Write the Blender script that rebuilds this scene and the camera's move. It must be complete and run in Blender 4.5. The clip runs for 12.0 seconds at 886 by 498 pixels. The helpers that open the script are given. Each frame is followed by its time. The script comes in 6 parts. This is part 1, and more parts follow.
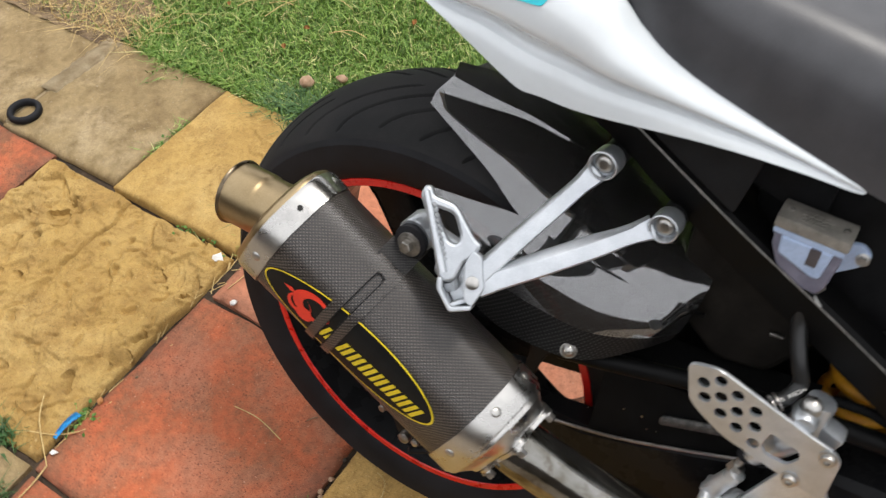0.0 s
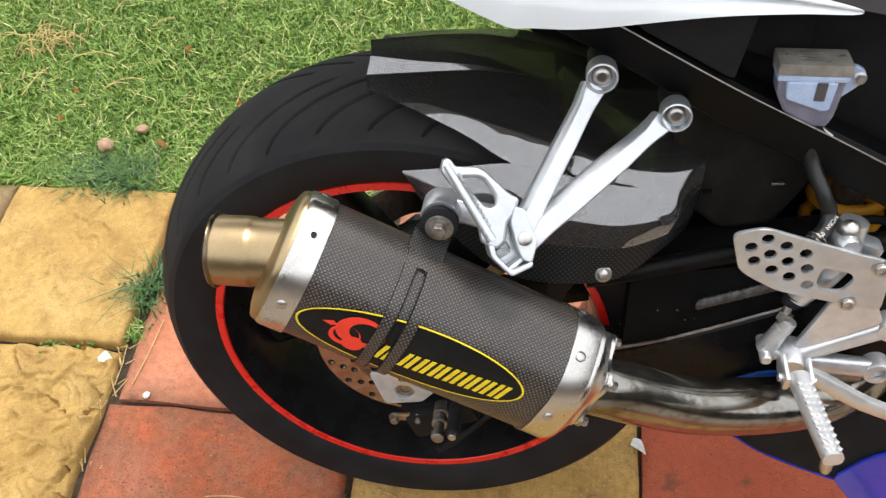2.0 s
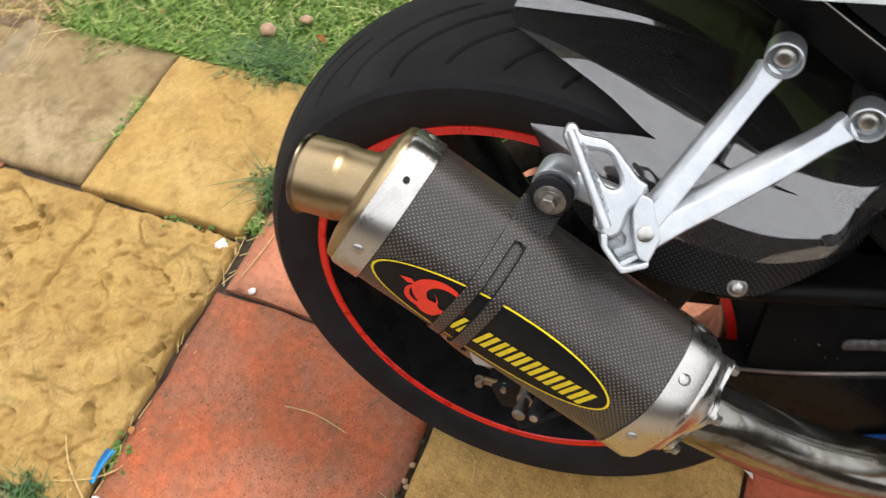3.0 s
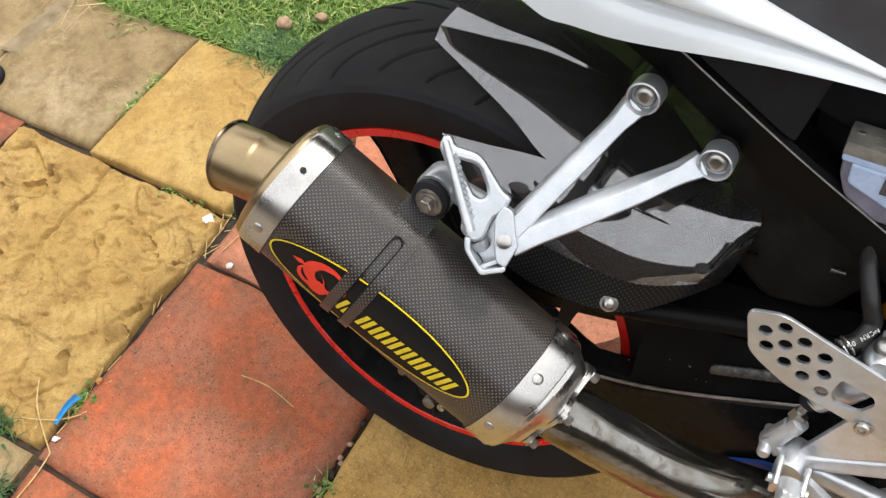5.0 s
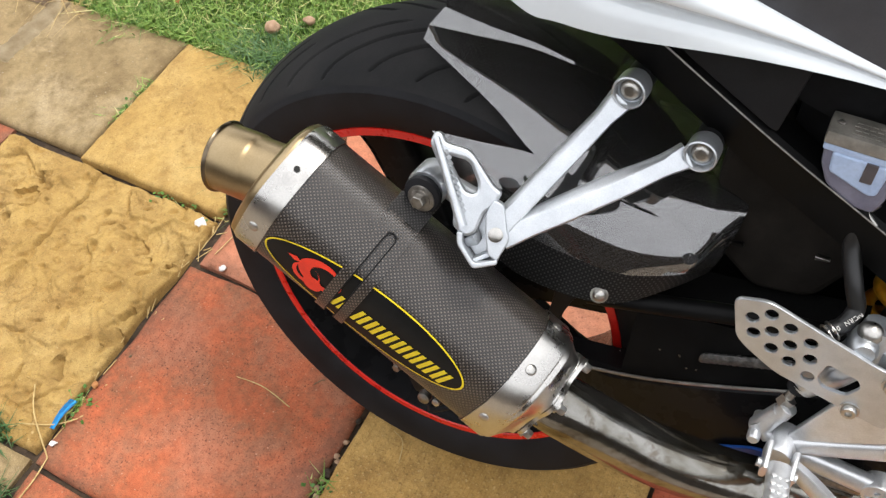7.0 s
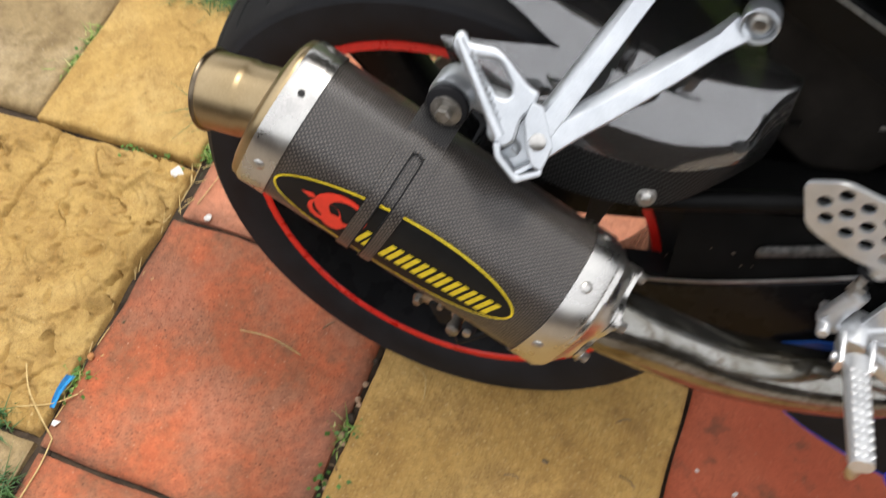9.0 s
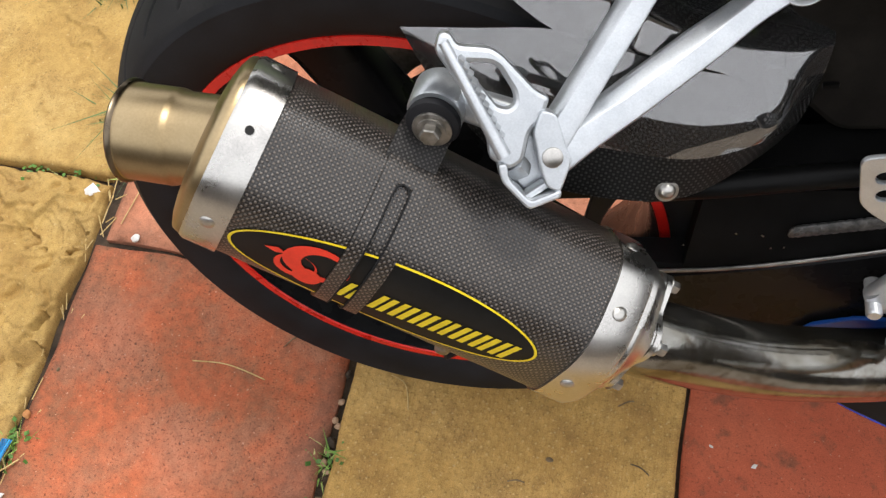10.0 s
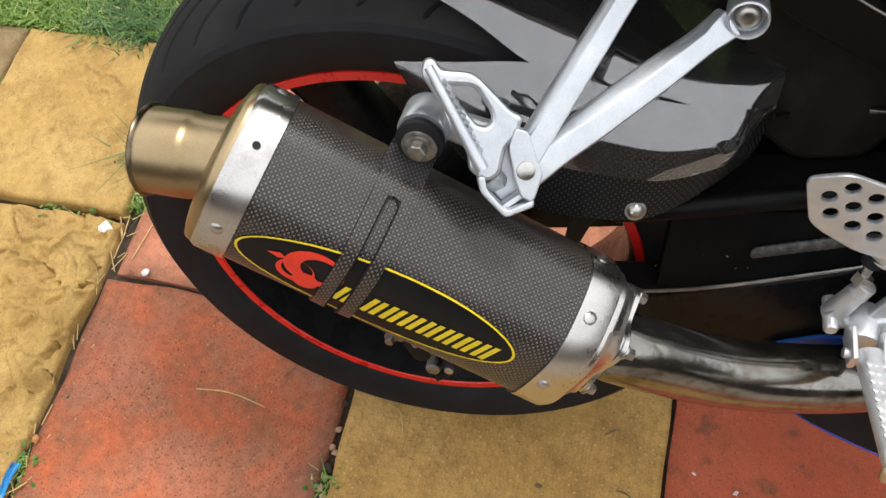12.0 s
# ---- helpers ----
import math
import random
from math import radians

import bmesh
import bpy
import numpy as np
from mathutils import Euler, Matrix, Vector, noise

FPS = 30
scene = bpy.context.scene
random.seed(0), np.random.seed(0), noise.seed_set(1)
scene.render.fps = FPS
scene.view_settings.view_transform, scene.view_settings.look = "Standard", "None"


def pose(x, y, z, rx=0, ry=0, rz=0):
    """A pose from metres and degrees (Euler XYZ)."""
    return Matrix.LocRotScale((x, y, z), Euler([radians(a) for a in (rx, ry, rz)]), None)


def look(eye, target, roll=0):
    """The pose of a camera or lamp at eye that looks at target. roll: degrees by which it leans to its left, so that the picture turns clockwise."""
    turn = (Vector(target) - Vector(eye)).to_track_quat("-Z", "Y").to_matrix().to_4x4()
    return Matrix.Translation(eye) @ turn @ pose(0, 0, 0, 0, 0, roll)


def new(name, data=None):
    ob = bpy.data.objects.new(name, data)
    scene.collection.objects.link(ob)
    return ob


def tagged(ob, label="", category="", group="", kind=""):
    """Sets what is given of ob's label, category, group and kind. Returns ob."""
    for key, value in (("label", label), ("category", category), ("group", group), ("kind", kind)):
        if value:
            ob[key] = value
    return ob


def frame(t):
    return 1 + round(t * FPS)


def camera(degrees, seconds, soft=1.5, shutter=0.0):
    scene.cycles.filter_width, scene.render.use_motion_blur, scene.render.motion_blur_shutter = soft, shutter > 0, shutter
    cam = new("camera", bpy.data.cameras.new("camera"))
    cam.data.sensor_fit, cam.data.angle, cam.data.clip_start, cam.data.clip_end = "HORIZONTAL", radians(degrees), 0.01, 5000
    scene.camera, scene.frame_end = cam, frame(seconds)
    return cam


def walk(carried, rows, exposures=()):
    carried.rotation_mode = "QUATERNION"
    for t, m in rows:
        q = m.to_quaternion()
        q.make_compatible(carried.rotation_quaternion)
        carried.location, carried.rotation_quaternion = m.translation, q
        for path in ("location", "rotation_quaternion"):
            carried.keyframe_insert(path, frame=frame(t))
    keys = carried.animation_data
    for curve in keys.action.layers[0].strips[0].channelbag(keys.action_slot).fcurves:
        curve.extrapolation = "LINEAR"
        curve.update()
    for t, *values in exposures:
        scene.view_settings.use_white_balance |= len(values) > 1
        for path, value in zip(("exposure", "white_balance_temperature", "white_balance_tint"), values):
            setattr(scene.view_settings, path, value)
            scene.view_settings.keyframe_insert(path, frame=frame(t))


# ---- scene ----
cam = camera(51.88, 12.0, soft=1.35, shutter=0.4)
PATH = [  # seconds, place in metres, turn in degrees
    (0, 0.3739, -0.4947, 1.2530, 39.62, 1.16, 32.74),
    (0.1, 0.3504, -0.4950, 1.2456, 39.10, 1.91, 31.19),
    (0.2, 0.3031, -0.5090, 1.2396, 37.28, 1.60, 27.61),
    (0.3, 0.2396, -0.5183, 1.2277, 35.15, -0.73, 22.50),
    (0.5, 0.2101, -0.5323, 1.2298, 36.00, -1.53, 18.90),
    (0.7, 0.1945, -0.5457, 1.2290, 35.79, -3.19, 17.94),
    (0.9, 0.1831, -0.5565, 1.2292, 35.54, -4.03, 16.60),
    (1, 0.1790, -0.5519, 1.2282, 35.64, -3.53, 15.82),
    (1.3, 0.1507, -0.5576, 1.2225, 37.31, -1.01, 10.43),
    (1.5, 0.1379, -0.5582, 1.2135, 36.05, 0.72, 8.40),
    (1.7, 0.1368, -0.5518, 1.2137, 35.78, 1.51, 6.33),
    (1.8, 0.1475, -0.5566, 1.2160, 36.82, 2.16, 6.13),
    (2, 0.1468, -0.5560, 1.2173, 38.19, 3.08, 6.20),
    (2.2, 0.1526, -0.5542, 1.2090, 36.64, 3.93, 7.02),
    (2.3, 0.1530, -0.5448, 1.1920, 35.13, 4.43, 7.25),
    (2.5, 0.1540, -0.5225, 1.1765, 34.41, 4.65, 8.39),
    (2.7, 0.1586, -0.4868, 1.1570, 34.45, 4.64, 14.54),
    (4.3, 0.2763, -0.4388, 1.1665, 33.95, 3.85, 30.06),
    (4.5, 0.2935, -0.4477, 1.1897, 33.87, 4.05, 29.29),
    (4.8, 0.3046, -0.4529, 1.2017, 34.48, 3.87, 28.97),
    (5, 0.3098, -0.4530, 1.2023, 35.15, 3.09, 28.76),
    (5.5, 0.3085, -0.4623, 1.2099, 35.36, 3.56, 28.47),
    (6, 0.3085, -0.4641, 1.2079, 35.61, 2.76, 28.31),
    (6.5, 0.3106, -0.4676, 1.2055, 35.06, 3.09, 27.78),
    (7, 0.3145, -0.4654, 1.2100, 35.25, 3.19, 27.53),
    (7.2, 0.3154, -0.4657, 1.2075, 35.29, 2.89, 27.55),
    (8.8, 0.3024, -0.4596, 1.1841, 33.28, 3.55, 24.48),
    (9, 0.2457, -0.4505, 1.1468, 30.01, 5.05, 20.85),
    (9.1, 0.2324, -0.4348, 1.1299, 28.46, 5.93, 19.71),
    (9.2, 0.2016, -0.4224, 1.1026, 27.08, 6.27, 15.65),
    (9.3, 0.1827, -0.4053, 1.0770, 26.82, 7.36, 13.06),
    (9.5, 0.1591, -0.3705, 1.0685, 27.98, 6.91, 11.93),
    (9.7, 0.1582, -0.3633, 1.0756, 27.25, 5.06, 12.29),
    (10, 0.1612, -0.3571, 1.0784, 25.52, 4.58, 11.99),
    (10.3, 0.1690, -0.3588, 1.0788, 26.00, 4.28, 12.02),
    (10.5, 0.1738, -0.3672, 1.0872, 26.46, 4.26, 11.72),
    (11, 0.1737, -0.3848, 1.0956, 27.68, 4.63, 11.96),
    (11.3, 0.1751, -0.3928, 1.0988, 27.89, 4.76, 12.12),
    (11.5, 0.1774, -0.4013, 1.0985, 28.20, 4.52, 12.30),
    (12, 0.1879, -0.4099, 1.1125, 29.47, 4.60, 12.54),
]
EXPOSURE = 0.74
walk(cam, [(t, pose(x, y, z, a, b, c)) for t, x, y, z, a, b, c in PATH], exposures=[(0, EXPOSURE - 0.26), (0.5, EXPOSURE + 0.05), (0.9, EXPOSURE + 0.1), (1.5, EXPOSURE + 0.06), (2.0, EXPOSURE + 0.18), (2.5, EXPOSURE + 0.04), (4.3, EXPOSURE - 0.04), (5, EXPOSURE - 0.02), (7, EXPOSURE), (9.5, EXPOSURE - 0.08), (12, EXPOSURE - 0.08)])

# ---- world and light: a bright, softly overcast day ----
world = bpy.data.worlds.new("world")
scene.world = world
world.use_nodes = True
wn, wl = world.node_tree.nodes, world.node_tree.links
sky = wn.new("ShaderNodeTexSky")
sky.sky_type, sky.sun_disc = "NISHITA", False
sky.sun_elevation, sky.sun_rotation = radians(71), radians(35)
sky.air_density, sky.dust_density = 1.2, 3.0
pale = wn.new("ShaderNodeHueSaturation")
pale.inputs["Saturation"].default_value = 0.3
cloud = wn.new("ShaderNodeMix")
cloud.data_type = "RGBA"
cloud.inputs["Factor"].default_value = 0.75
cloud.inputs["B"].default_value = (9.9, 10.0, 10.4, 1)
wl.new(sky.outputs[0], pale.inputs["Color"])
wl.new(pale.outputs[0], cloud.inputs["A"])
wl.new(cloud.outputs["Result"], wn["Background"].inputs["Color"])
wn["Background"].inputs["Strength"].default_value = 0.13
sun = new("sun", bpy.data.lights.new("sun", "SUN"))
sun.data.energy, sun.data.angle, sun.data.color = 1.4, radians(9), (1.0, 0.95, 0.88)
sun.matrix_world = look((0.75, 1.05, 3.8), (0, 0, 0))


# ---- materials ----
def material(name):
    m = bpy.data.materials.new(name)
    m.use_nodes = True
    nt = m.node_tree
    return m, nt.nodes, nt.links, nt.nodes["Principled BSDF"]


def noise_node(n, l, scale, detail=4.0, rough=0.55, coord="Object"):
    tc = n.new("ShaderNodeTexCoord")
    t = n.new("ShaderNodeTexNoise")
    t.inputs["Scale"].default_value, t.inputs["Detail"].default_value, t.inputs["Roughness"].default_value = scale, detail, rough
    l.new(tc.outputs[coord], t.inputs["Vector"])
    return t


def ramp(n, l, src, stops):
    r = n.new("ShaderNodeValToRGB")
    el = r.color_ramp.elements
    while len(el) < len(stops):
        el.new(0.5)
    for e, (p, c) in zip(el, stops):
        e.position, e.color = p, (*c, 1)
    l.new(src, r.inputs[0])
    return r


def mixed(n, l, a, b, fac, how="MIX"):
    m = n.new("ShaderNodeMix")
    m.data_type, m.blend_type = "RGBA", how
    for sock, v in (("A", a), ("B", b)):
        s = [i for i in m.inputs if i.name == sock and i.type == "RGBA"][0]
        if isinstance(v, tuple):
            s.default_value = (*v, 1)
        else:
            l.new(v, s)
    if isinstance(fac, float):
        m.inputs[0].default_value = fac
    else:
        l.new(fac, m.inputs[0])
    return [o for o in m.outputs if o.type == "RGBA"][0]


def bumped(n, l, p, height, strength, distance, also=None):
    b = n.new("ShaderNodeBump")
    b.inputs["Strength"].default_value, b.inputs["Distance"].default_value = strength, distance
    l.new(height, b.inputs["Height"])
    if also:
        l.new(also.outputs[0], b.inputs["Normal"])
    l.new(b.outputs[0], p.inputs["Normal"])
    return b


def surface(name, dark, light, rough=0.5, metal=0.0, scale=40.0, spread=0.2, bump=0.1, depth=0.0005, fine=400.0, coat=0.0, coat_rough=0.05, grain_mix=0.5):
    """A worn surface: two tones in large patches, grain in roughness and relief."""
    m, n, l, p = material(name)
    big = noise_node(n, l, scale)
    small = noise_node(n, l, fine, 3.0)
    r = ramp(n, l, big.outputs[0], [(0.32, dark), (0.68, light)])
    grain = ramp(n, l, small.outputs[0], [(0.3, (0.75, 0.75, 0.75)), (0.7, (1, 1, 1))])
    l.new(mixed(n, l, r.outputs[0], grain.outputs[0], grain_mix, "MULTIPLY"), p.inputs["Base Color"])
    rr = ramp(n, l, big.outputs[0], [(0.25, (rough - spread * 0.5,) * 3), (0.75, (rough + spread * 0.5,) * 3)])
    l.new(rr.outputs[0], p.inputs["Roughness"])
    p.inputs["Metallic"].default_value = metal
    p.inputs["Specular IOR Level"].default_value = 0.5 if max(light) > 0.03 else 0.14
    p.inputs["Coat Weight"].default_value, p.inputs["Coat Roughness"].default_value = coat, coat_rough
    if bump:
        bumped(n, l, p, small.outputs[0], bump, depth)
    return m


def weave(name, pitch, dark, light, rough, coat, coat_rough, bump=0.6, gap=0.55):
    """Woven carbon: a plain weave in the surface's own metres (its UV map), with rounded tows and clear lacquer."""
    m, n, l, p = material(name)
    uv = n.new("ShaderNodeUVMap")
    sep = n.new("ShaderNodeSeparateXYZ")
    l.new(uv.outputs[0], sep.inputs[0])

    def calc(op, a, b=None):
        k = n.new("ShaderNodeMath")
        k.operation = op
        for i, v in enumerate((a, b)):
            if v is None:
                continue
            if isinstance(v, (int, float)):
                k.inputs[i].default_value = v
            else:
                l.new(v, k.inputs[i])
        return k.outputs[0]

    k = math.pi / pitch
    su = calc("SINE", calc("MULTIPLY", sep.outputs[0], k))
    sv = calc("SINE", calc("MULTIPLY", sep.outputs[1], k))
    over = calc("MULTIPLY", su, sv)
    height = calc("ABSOLUTE", over)
    up = calc("GREATER_THAN", over, 0.0)
    tone = calc("MULTIPLY", calc("POWER", height, gap), calc("ADD", calc("MULTIPLY", up, 0.75), 0.25))
    r = ramp(n, l, tone, [(0.05, dark), (0.85, light)])
    big = noise_node(n, l, 30.0)
    shade = ramp(n, l, big.outputs[0], [(0.3, (0.8, 0.8, 0.8)), (0.7, (1, 1, 1))])
    l.new(mixed(n, l, r.outputs[0], shade.outputs[0], 1.0, "MULTIPLY"), p.inputs["Base Color"])
    p.inputs["Roughness"].default_value = rough
    p.inputs["Metallic"].default_value = 0.0
    p.inputs["Specular IOR Level"].default_value = 0.4
    p.inputs["Coat Weight"].default_value, p.inputs["Coat Roughness"].default_value = coat, coat_rough
    bumped(n, l, p, tone, bump, 0.0004)
    return m


def slab_material(name, tones, stain, speck, light, rough=0.85, stained=(0.5, 0.72), much=0.6, grime=None, tips=None, mottle=0.7, blush=None, spots=None, grit_bump=0.5, streak=None):
    """Cast or riven paving: slow change of tone, soft stains, dark and pale specks, grit."""
    m, n, l, p = material(name)
    big = noise_node(n, l, 5.0, 5.0, 0.6)
    soft = noise_node(n, l, 15.0, 8.0, 0.72)
    dots = noise_node(n, l, 300.0, 2.5, 0.5)
    pale = noise_node(n, l, 210.0, 1.5, 0.5)
    fine = noise_node(n, l, 800.0, 3.0, 0.7)
    base = ramp(n, l, big.outputs[0], [(0.3, tones[0]), (0.5, tones[1]), (0.7, tones[2])])
    dirt = ramp(n, l, soft.outputs[0], [(stained[0], (0, 0, 0)), (stained[1], (much,) * 3)])
    c = mixed(n, l, base.outputs[0], stain, dirt.outputs[0])
    if blush:
        # worn patches where the paler aggregate shows through
        bl = noise_node(n, l, 7.5, 4.0, 0.55)
        br = ramp(n, l, bl.outputs[0], [(0.46, (0, 0, 0)), (0.68, (0.65,) * 3)])
        c = mixed(n, l, c, blush, br.outputs[0])
    if streak:
        # broom marks drawn across the face while it was wet
        tc, mp = n.new("ShaderNodeTexCoord"), n.new("ShaderNodeMapping")
        mp.inputs["Scale"].default_value = (420, 14, 1)
        l.new(tc.outputs["Object"], mp.inputs["Vector"])
        sn = n.new("ShaderNodeTexNoise")
        sn.inputs["Scale"].default_value, sn.inputs["Detail"].default_value = 1.0, 4.0
        l.new(mp.outputs[0], sn.inputs["Vector"])
        sr = ramp(n, l, sn.outputs[0], [(0.4, streak), (0.56, (1, 1, 1))])
        c = mixed(n, l, c, sr.outputs[0], 0.3, "MULTIPLY")
    mott = noise_node(n, l, 75.0, 4.0, 0.6)
    mm = ramp(n, l, mott.outputs[0], [(0.35, (0.7,) * 3), (0.6, (1.0,) * 3)])
    c = mixed(n, l, c, mm.outputs[0], mottle, "MULTIPLY")
    d = ramp(n, l, dots.outputs[0], [(0.3, (1 - speck,) * 3), (0.43, (1, 1, 1))])
    herd = noise_node(n, l, 11.0, 4.0, 0.6)
    few = ramp(n, l, herd.outputs[0], [(0.38, (0.25,) * 3), (0.58, (1, 1, 1))])
    c = mixed(n, l, c, d.outputs[0], few.outputs[0], "MULTIPLY")
    if spots:
        # old drips: a few soft dark blots
        sp = noise_node(n, l, 26.0, 3.0, 0.6)
        so = ramp(n, l, sp.outputs[0], [(0.56, (0, 0, 0)), (0.67, (0.65,) * 3)])
        c = mixed(n, l, c, spots, so.outputs[0])
    w = ramp(n, l, pale.outputs[0], [(0.68, (0, 0, 0)), (0.76, (0.55,) * 3)])
    c = mixed(n, l, c, light, w.outputs[0])
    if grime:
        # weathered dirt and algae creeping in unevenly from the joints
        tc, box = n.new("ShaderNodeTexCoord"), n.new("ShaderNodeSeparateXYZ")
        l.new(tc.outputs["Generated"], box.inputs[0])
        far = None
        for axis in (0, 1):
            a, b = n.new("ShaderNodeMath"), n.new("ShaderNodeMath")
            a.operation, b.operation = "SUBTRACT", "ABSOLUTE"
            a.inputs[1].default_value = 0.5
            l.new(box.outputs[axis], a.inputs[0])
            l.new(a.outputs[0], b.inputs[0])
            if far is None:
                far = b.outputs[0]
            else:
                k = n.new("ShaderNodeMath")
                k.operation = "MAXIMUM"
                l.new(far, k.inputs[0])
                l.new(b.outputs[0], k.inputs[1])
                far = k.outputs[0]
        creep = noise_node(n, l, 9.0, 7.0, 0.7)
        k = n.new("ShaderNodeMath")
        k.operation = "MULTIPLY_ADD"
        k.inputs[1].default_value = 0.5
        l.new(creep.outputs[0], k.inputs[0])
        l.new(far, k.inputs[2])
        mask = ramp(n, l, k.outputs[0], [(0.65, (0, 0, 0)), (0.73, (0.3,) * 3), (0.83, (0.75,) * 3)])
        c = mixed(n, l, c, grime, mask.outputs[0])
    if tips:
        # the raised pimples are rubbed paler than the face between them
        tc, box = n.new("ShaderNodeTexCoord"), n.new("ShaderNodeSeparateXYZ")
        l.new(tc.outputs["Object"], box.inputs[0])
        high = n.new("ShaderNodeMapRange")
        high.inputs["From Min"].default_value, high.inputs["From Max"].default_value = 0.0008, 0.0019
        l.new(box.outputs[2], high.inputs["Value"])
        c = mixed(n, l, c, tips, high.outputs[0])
    grit = ramp(n, l, fine.outputs[0], [(0.3, (0.6,) * 3), (0.65, (1.0, 1.0, 1.0))])
    info = n.new("ShaderNodeObjectInfo")
    each = ramp(n, l, info.outputs["Random"], [(0.0, (0.9, 0.9, 0.9)), (1.0, (1.0, 1.0, 1.0))])
    c = mixed(n, l, c, grit.outputs[0], 1.0, "MULTIPLY")
    l.new(mixed(n, l, c, each.outputs[0], 1.0, "MULTIPLY"), p.inputs["Base Color"])
    p.inputs["Roughness"].default_value = rough
    p.inputs["Specular IOR Level"].default_value = 0.3
    b1 = n.new("ShaderNodeBump")
    b1.inputs["Strength"].default_value, b1.inputs["Distance"].default_value = 0.6, 0.002
    l.new(soft.outputs[0], b1.inputs["Height"])
    b2 = n.new("ShaderNodeBump")
    b2.inputs["Strength"].default_value, b2.inputs["Distance"].default_value = grit_bump, 0.0012
    l.new(dots.outputs[0], b2.inputs["Height"])
    l.new(b1.outputs[0], b2.inputs["Normal"])
    bumped(n, l, p, fine.outputs[0], 0.4, 0.0006, b2)
    return m


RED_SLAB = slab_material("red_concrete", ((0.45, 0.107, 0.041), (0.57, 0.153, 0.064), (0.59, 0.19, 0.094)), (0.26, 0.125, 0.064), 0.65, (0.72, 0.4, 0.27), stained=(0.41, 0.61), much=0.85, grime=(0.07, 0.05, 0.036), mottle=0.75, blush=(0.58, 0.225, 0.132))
DEEP_RED_SLAB = slab_material("deep_red_concrete", ((0.43, 0.088, 0.04), (0.5, 0.11, 0.05), (0.55, 0.14, 0.066)), (0.36, 0.095, 0.05), 0.45, (0.62, 0.3, 0.2), stained=(0.5, 0.7), much=0.6, mottle=0.35, spots=(0.16, 0.07, 0.04))
# paler red slabs, tones lifted further for the stronger light on them
PINK_SLAB = slab_material("pink_lit_concrete", ((0.52, 0.18, 0.09), (0.62, 0.235, 0.128), (0.64, 0.275, 0.165)), (0.36, 0.17, 0.1), 0.4, (0.7, 0.42, 0.3), stained=(0.46, 0.68), much=0.6, grime=(0.12, 0.08, 0.055))
SAND_SLAB = slab_material("sandstone_yellow", ((0.38, 0.228, 0.064), (0.5, 0.32, 0.1), (0.55, 0.375, 0.138)), (0.28, 0.155, 0.044), 0.35, (0.66, 0.49, 0.23), stained=(0.44, 0.64), much=0.65, mottle=0.45, grit_bump=0.22)
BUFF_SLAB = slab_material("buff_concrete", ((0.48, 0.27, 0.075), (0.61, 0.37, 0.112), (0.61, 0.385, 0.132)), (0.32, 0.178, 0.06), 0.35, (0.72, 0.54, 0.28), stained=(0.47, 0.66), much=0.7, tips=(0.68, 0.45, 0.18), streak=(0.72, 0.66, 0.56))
GREY_SLAB = slab_material("grey_stone", ((0.27, 0.185, 0.085), (0.38, 0.275, 0.135), (0.52, 0.4, 0.235)), (0.2, 0.135, 0.06), 0.2, (0.6, 0.52, 0.4), stained=(0.44, 0.62), much=0.75, mottle=0.5)
SOIL = surface("soil", (0.022, 0.015, 0.009), (0.075, 0.05, 0.03), 0.95, 0, 30, 0.1, 0.9, 0.004, 150)
SCREEN_BROWN = surface("dark_brown_screen", (0.03, 0.022, 0.016), (0.055, 0.04, 0.03), 0.85, 0, 6, 0.1, 0.4, 0.002, 60)
PAVED = surface("worn_patio_concrete", (0.25, 0.2, 0.15), (0.36, 0.3, 0.235), 0.9, 0, 3, 0.15, 0.5, 0.002, 90)
EARTH = surface("bare_earth", (0.1, 0.065, 0.035), (0.26, 0.18, 0.1), 0.95, 0, 25, 0.1, 0.9, 0.004, 150)
TURF = surface("turf", (0.05, 0.09, 0.015), (0.1, 0.15, 0.03), 0.95, 0, 9, 0.1, 0.9, 0.01, 120)
TREAD = surface("dusty_tread_rubber", (0.016, 0.016, 0.0165), (0.03, 0.029, 0.0285), 0.75, 0, 18, 0.2, 0.3, 0.0004, 500)
RUBBER = surface("tyre_rubber", (0.011, 0.011, 0.0122), (0.02, 0.02, 0.0222), 0.62, 0, 25, 0.2, 0.25, 0.0004, 500)
BLACK_PAINT = surface("black_gloss_paint", (0.007, 0.007, 0.0075), (0.011, 0.011, 0.0115), 0.28, 0, 30, 0.2, 0.04, 0.0003, 600, 0.0, 0.08)
BLACK_SATIN = surface("black_satin_plastic", (0.01, 0.01, 0.0105), (0.017, 0.017, 0.0175), 0.55, 0, 40, 0.2, 0.1, 0.0003, 700)
for dull in (BLACK_PAINT, BLACK_SATIN):
    dull.node_tree.nodes["Principled BSDF"].inputs["Specular IOR Level"].default_value = 0.09
BLACK_HOSE = surface("black_hose_rubber", (0.008, 0.008, 0.008), (0.014, 0.014, 0.014), 0.4, 0, 50, 0.15, 0.1, 0.0003, 500)
BLACK_HOSE.node_tree.nodes["Principled BSDF"].inputs["Specular IOR Level"].default_value = 0.45
SIDE_GREY = surface("slate_grey_plastic", (0.009, 0.0095, 0.0108), (0.014, 0.0148, 0.0165), 0.5, 0, 30, 0.15, 0.1, 0.0003, 500)
RED_TAPE = surface("red_rim_tape", (0.62, 0.012, 0.008), (0.75, 0.02, 0.012), 0.3, 0, 60, 0.15, 0.02, 0.0002, 500)
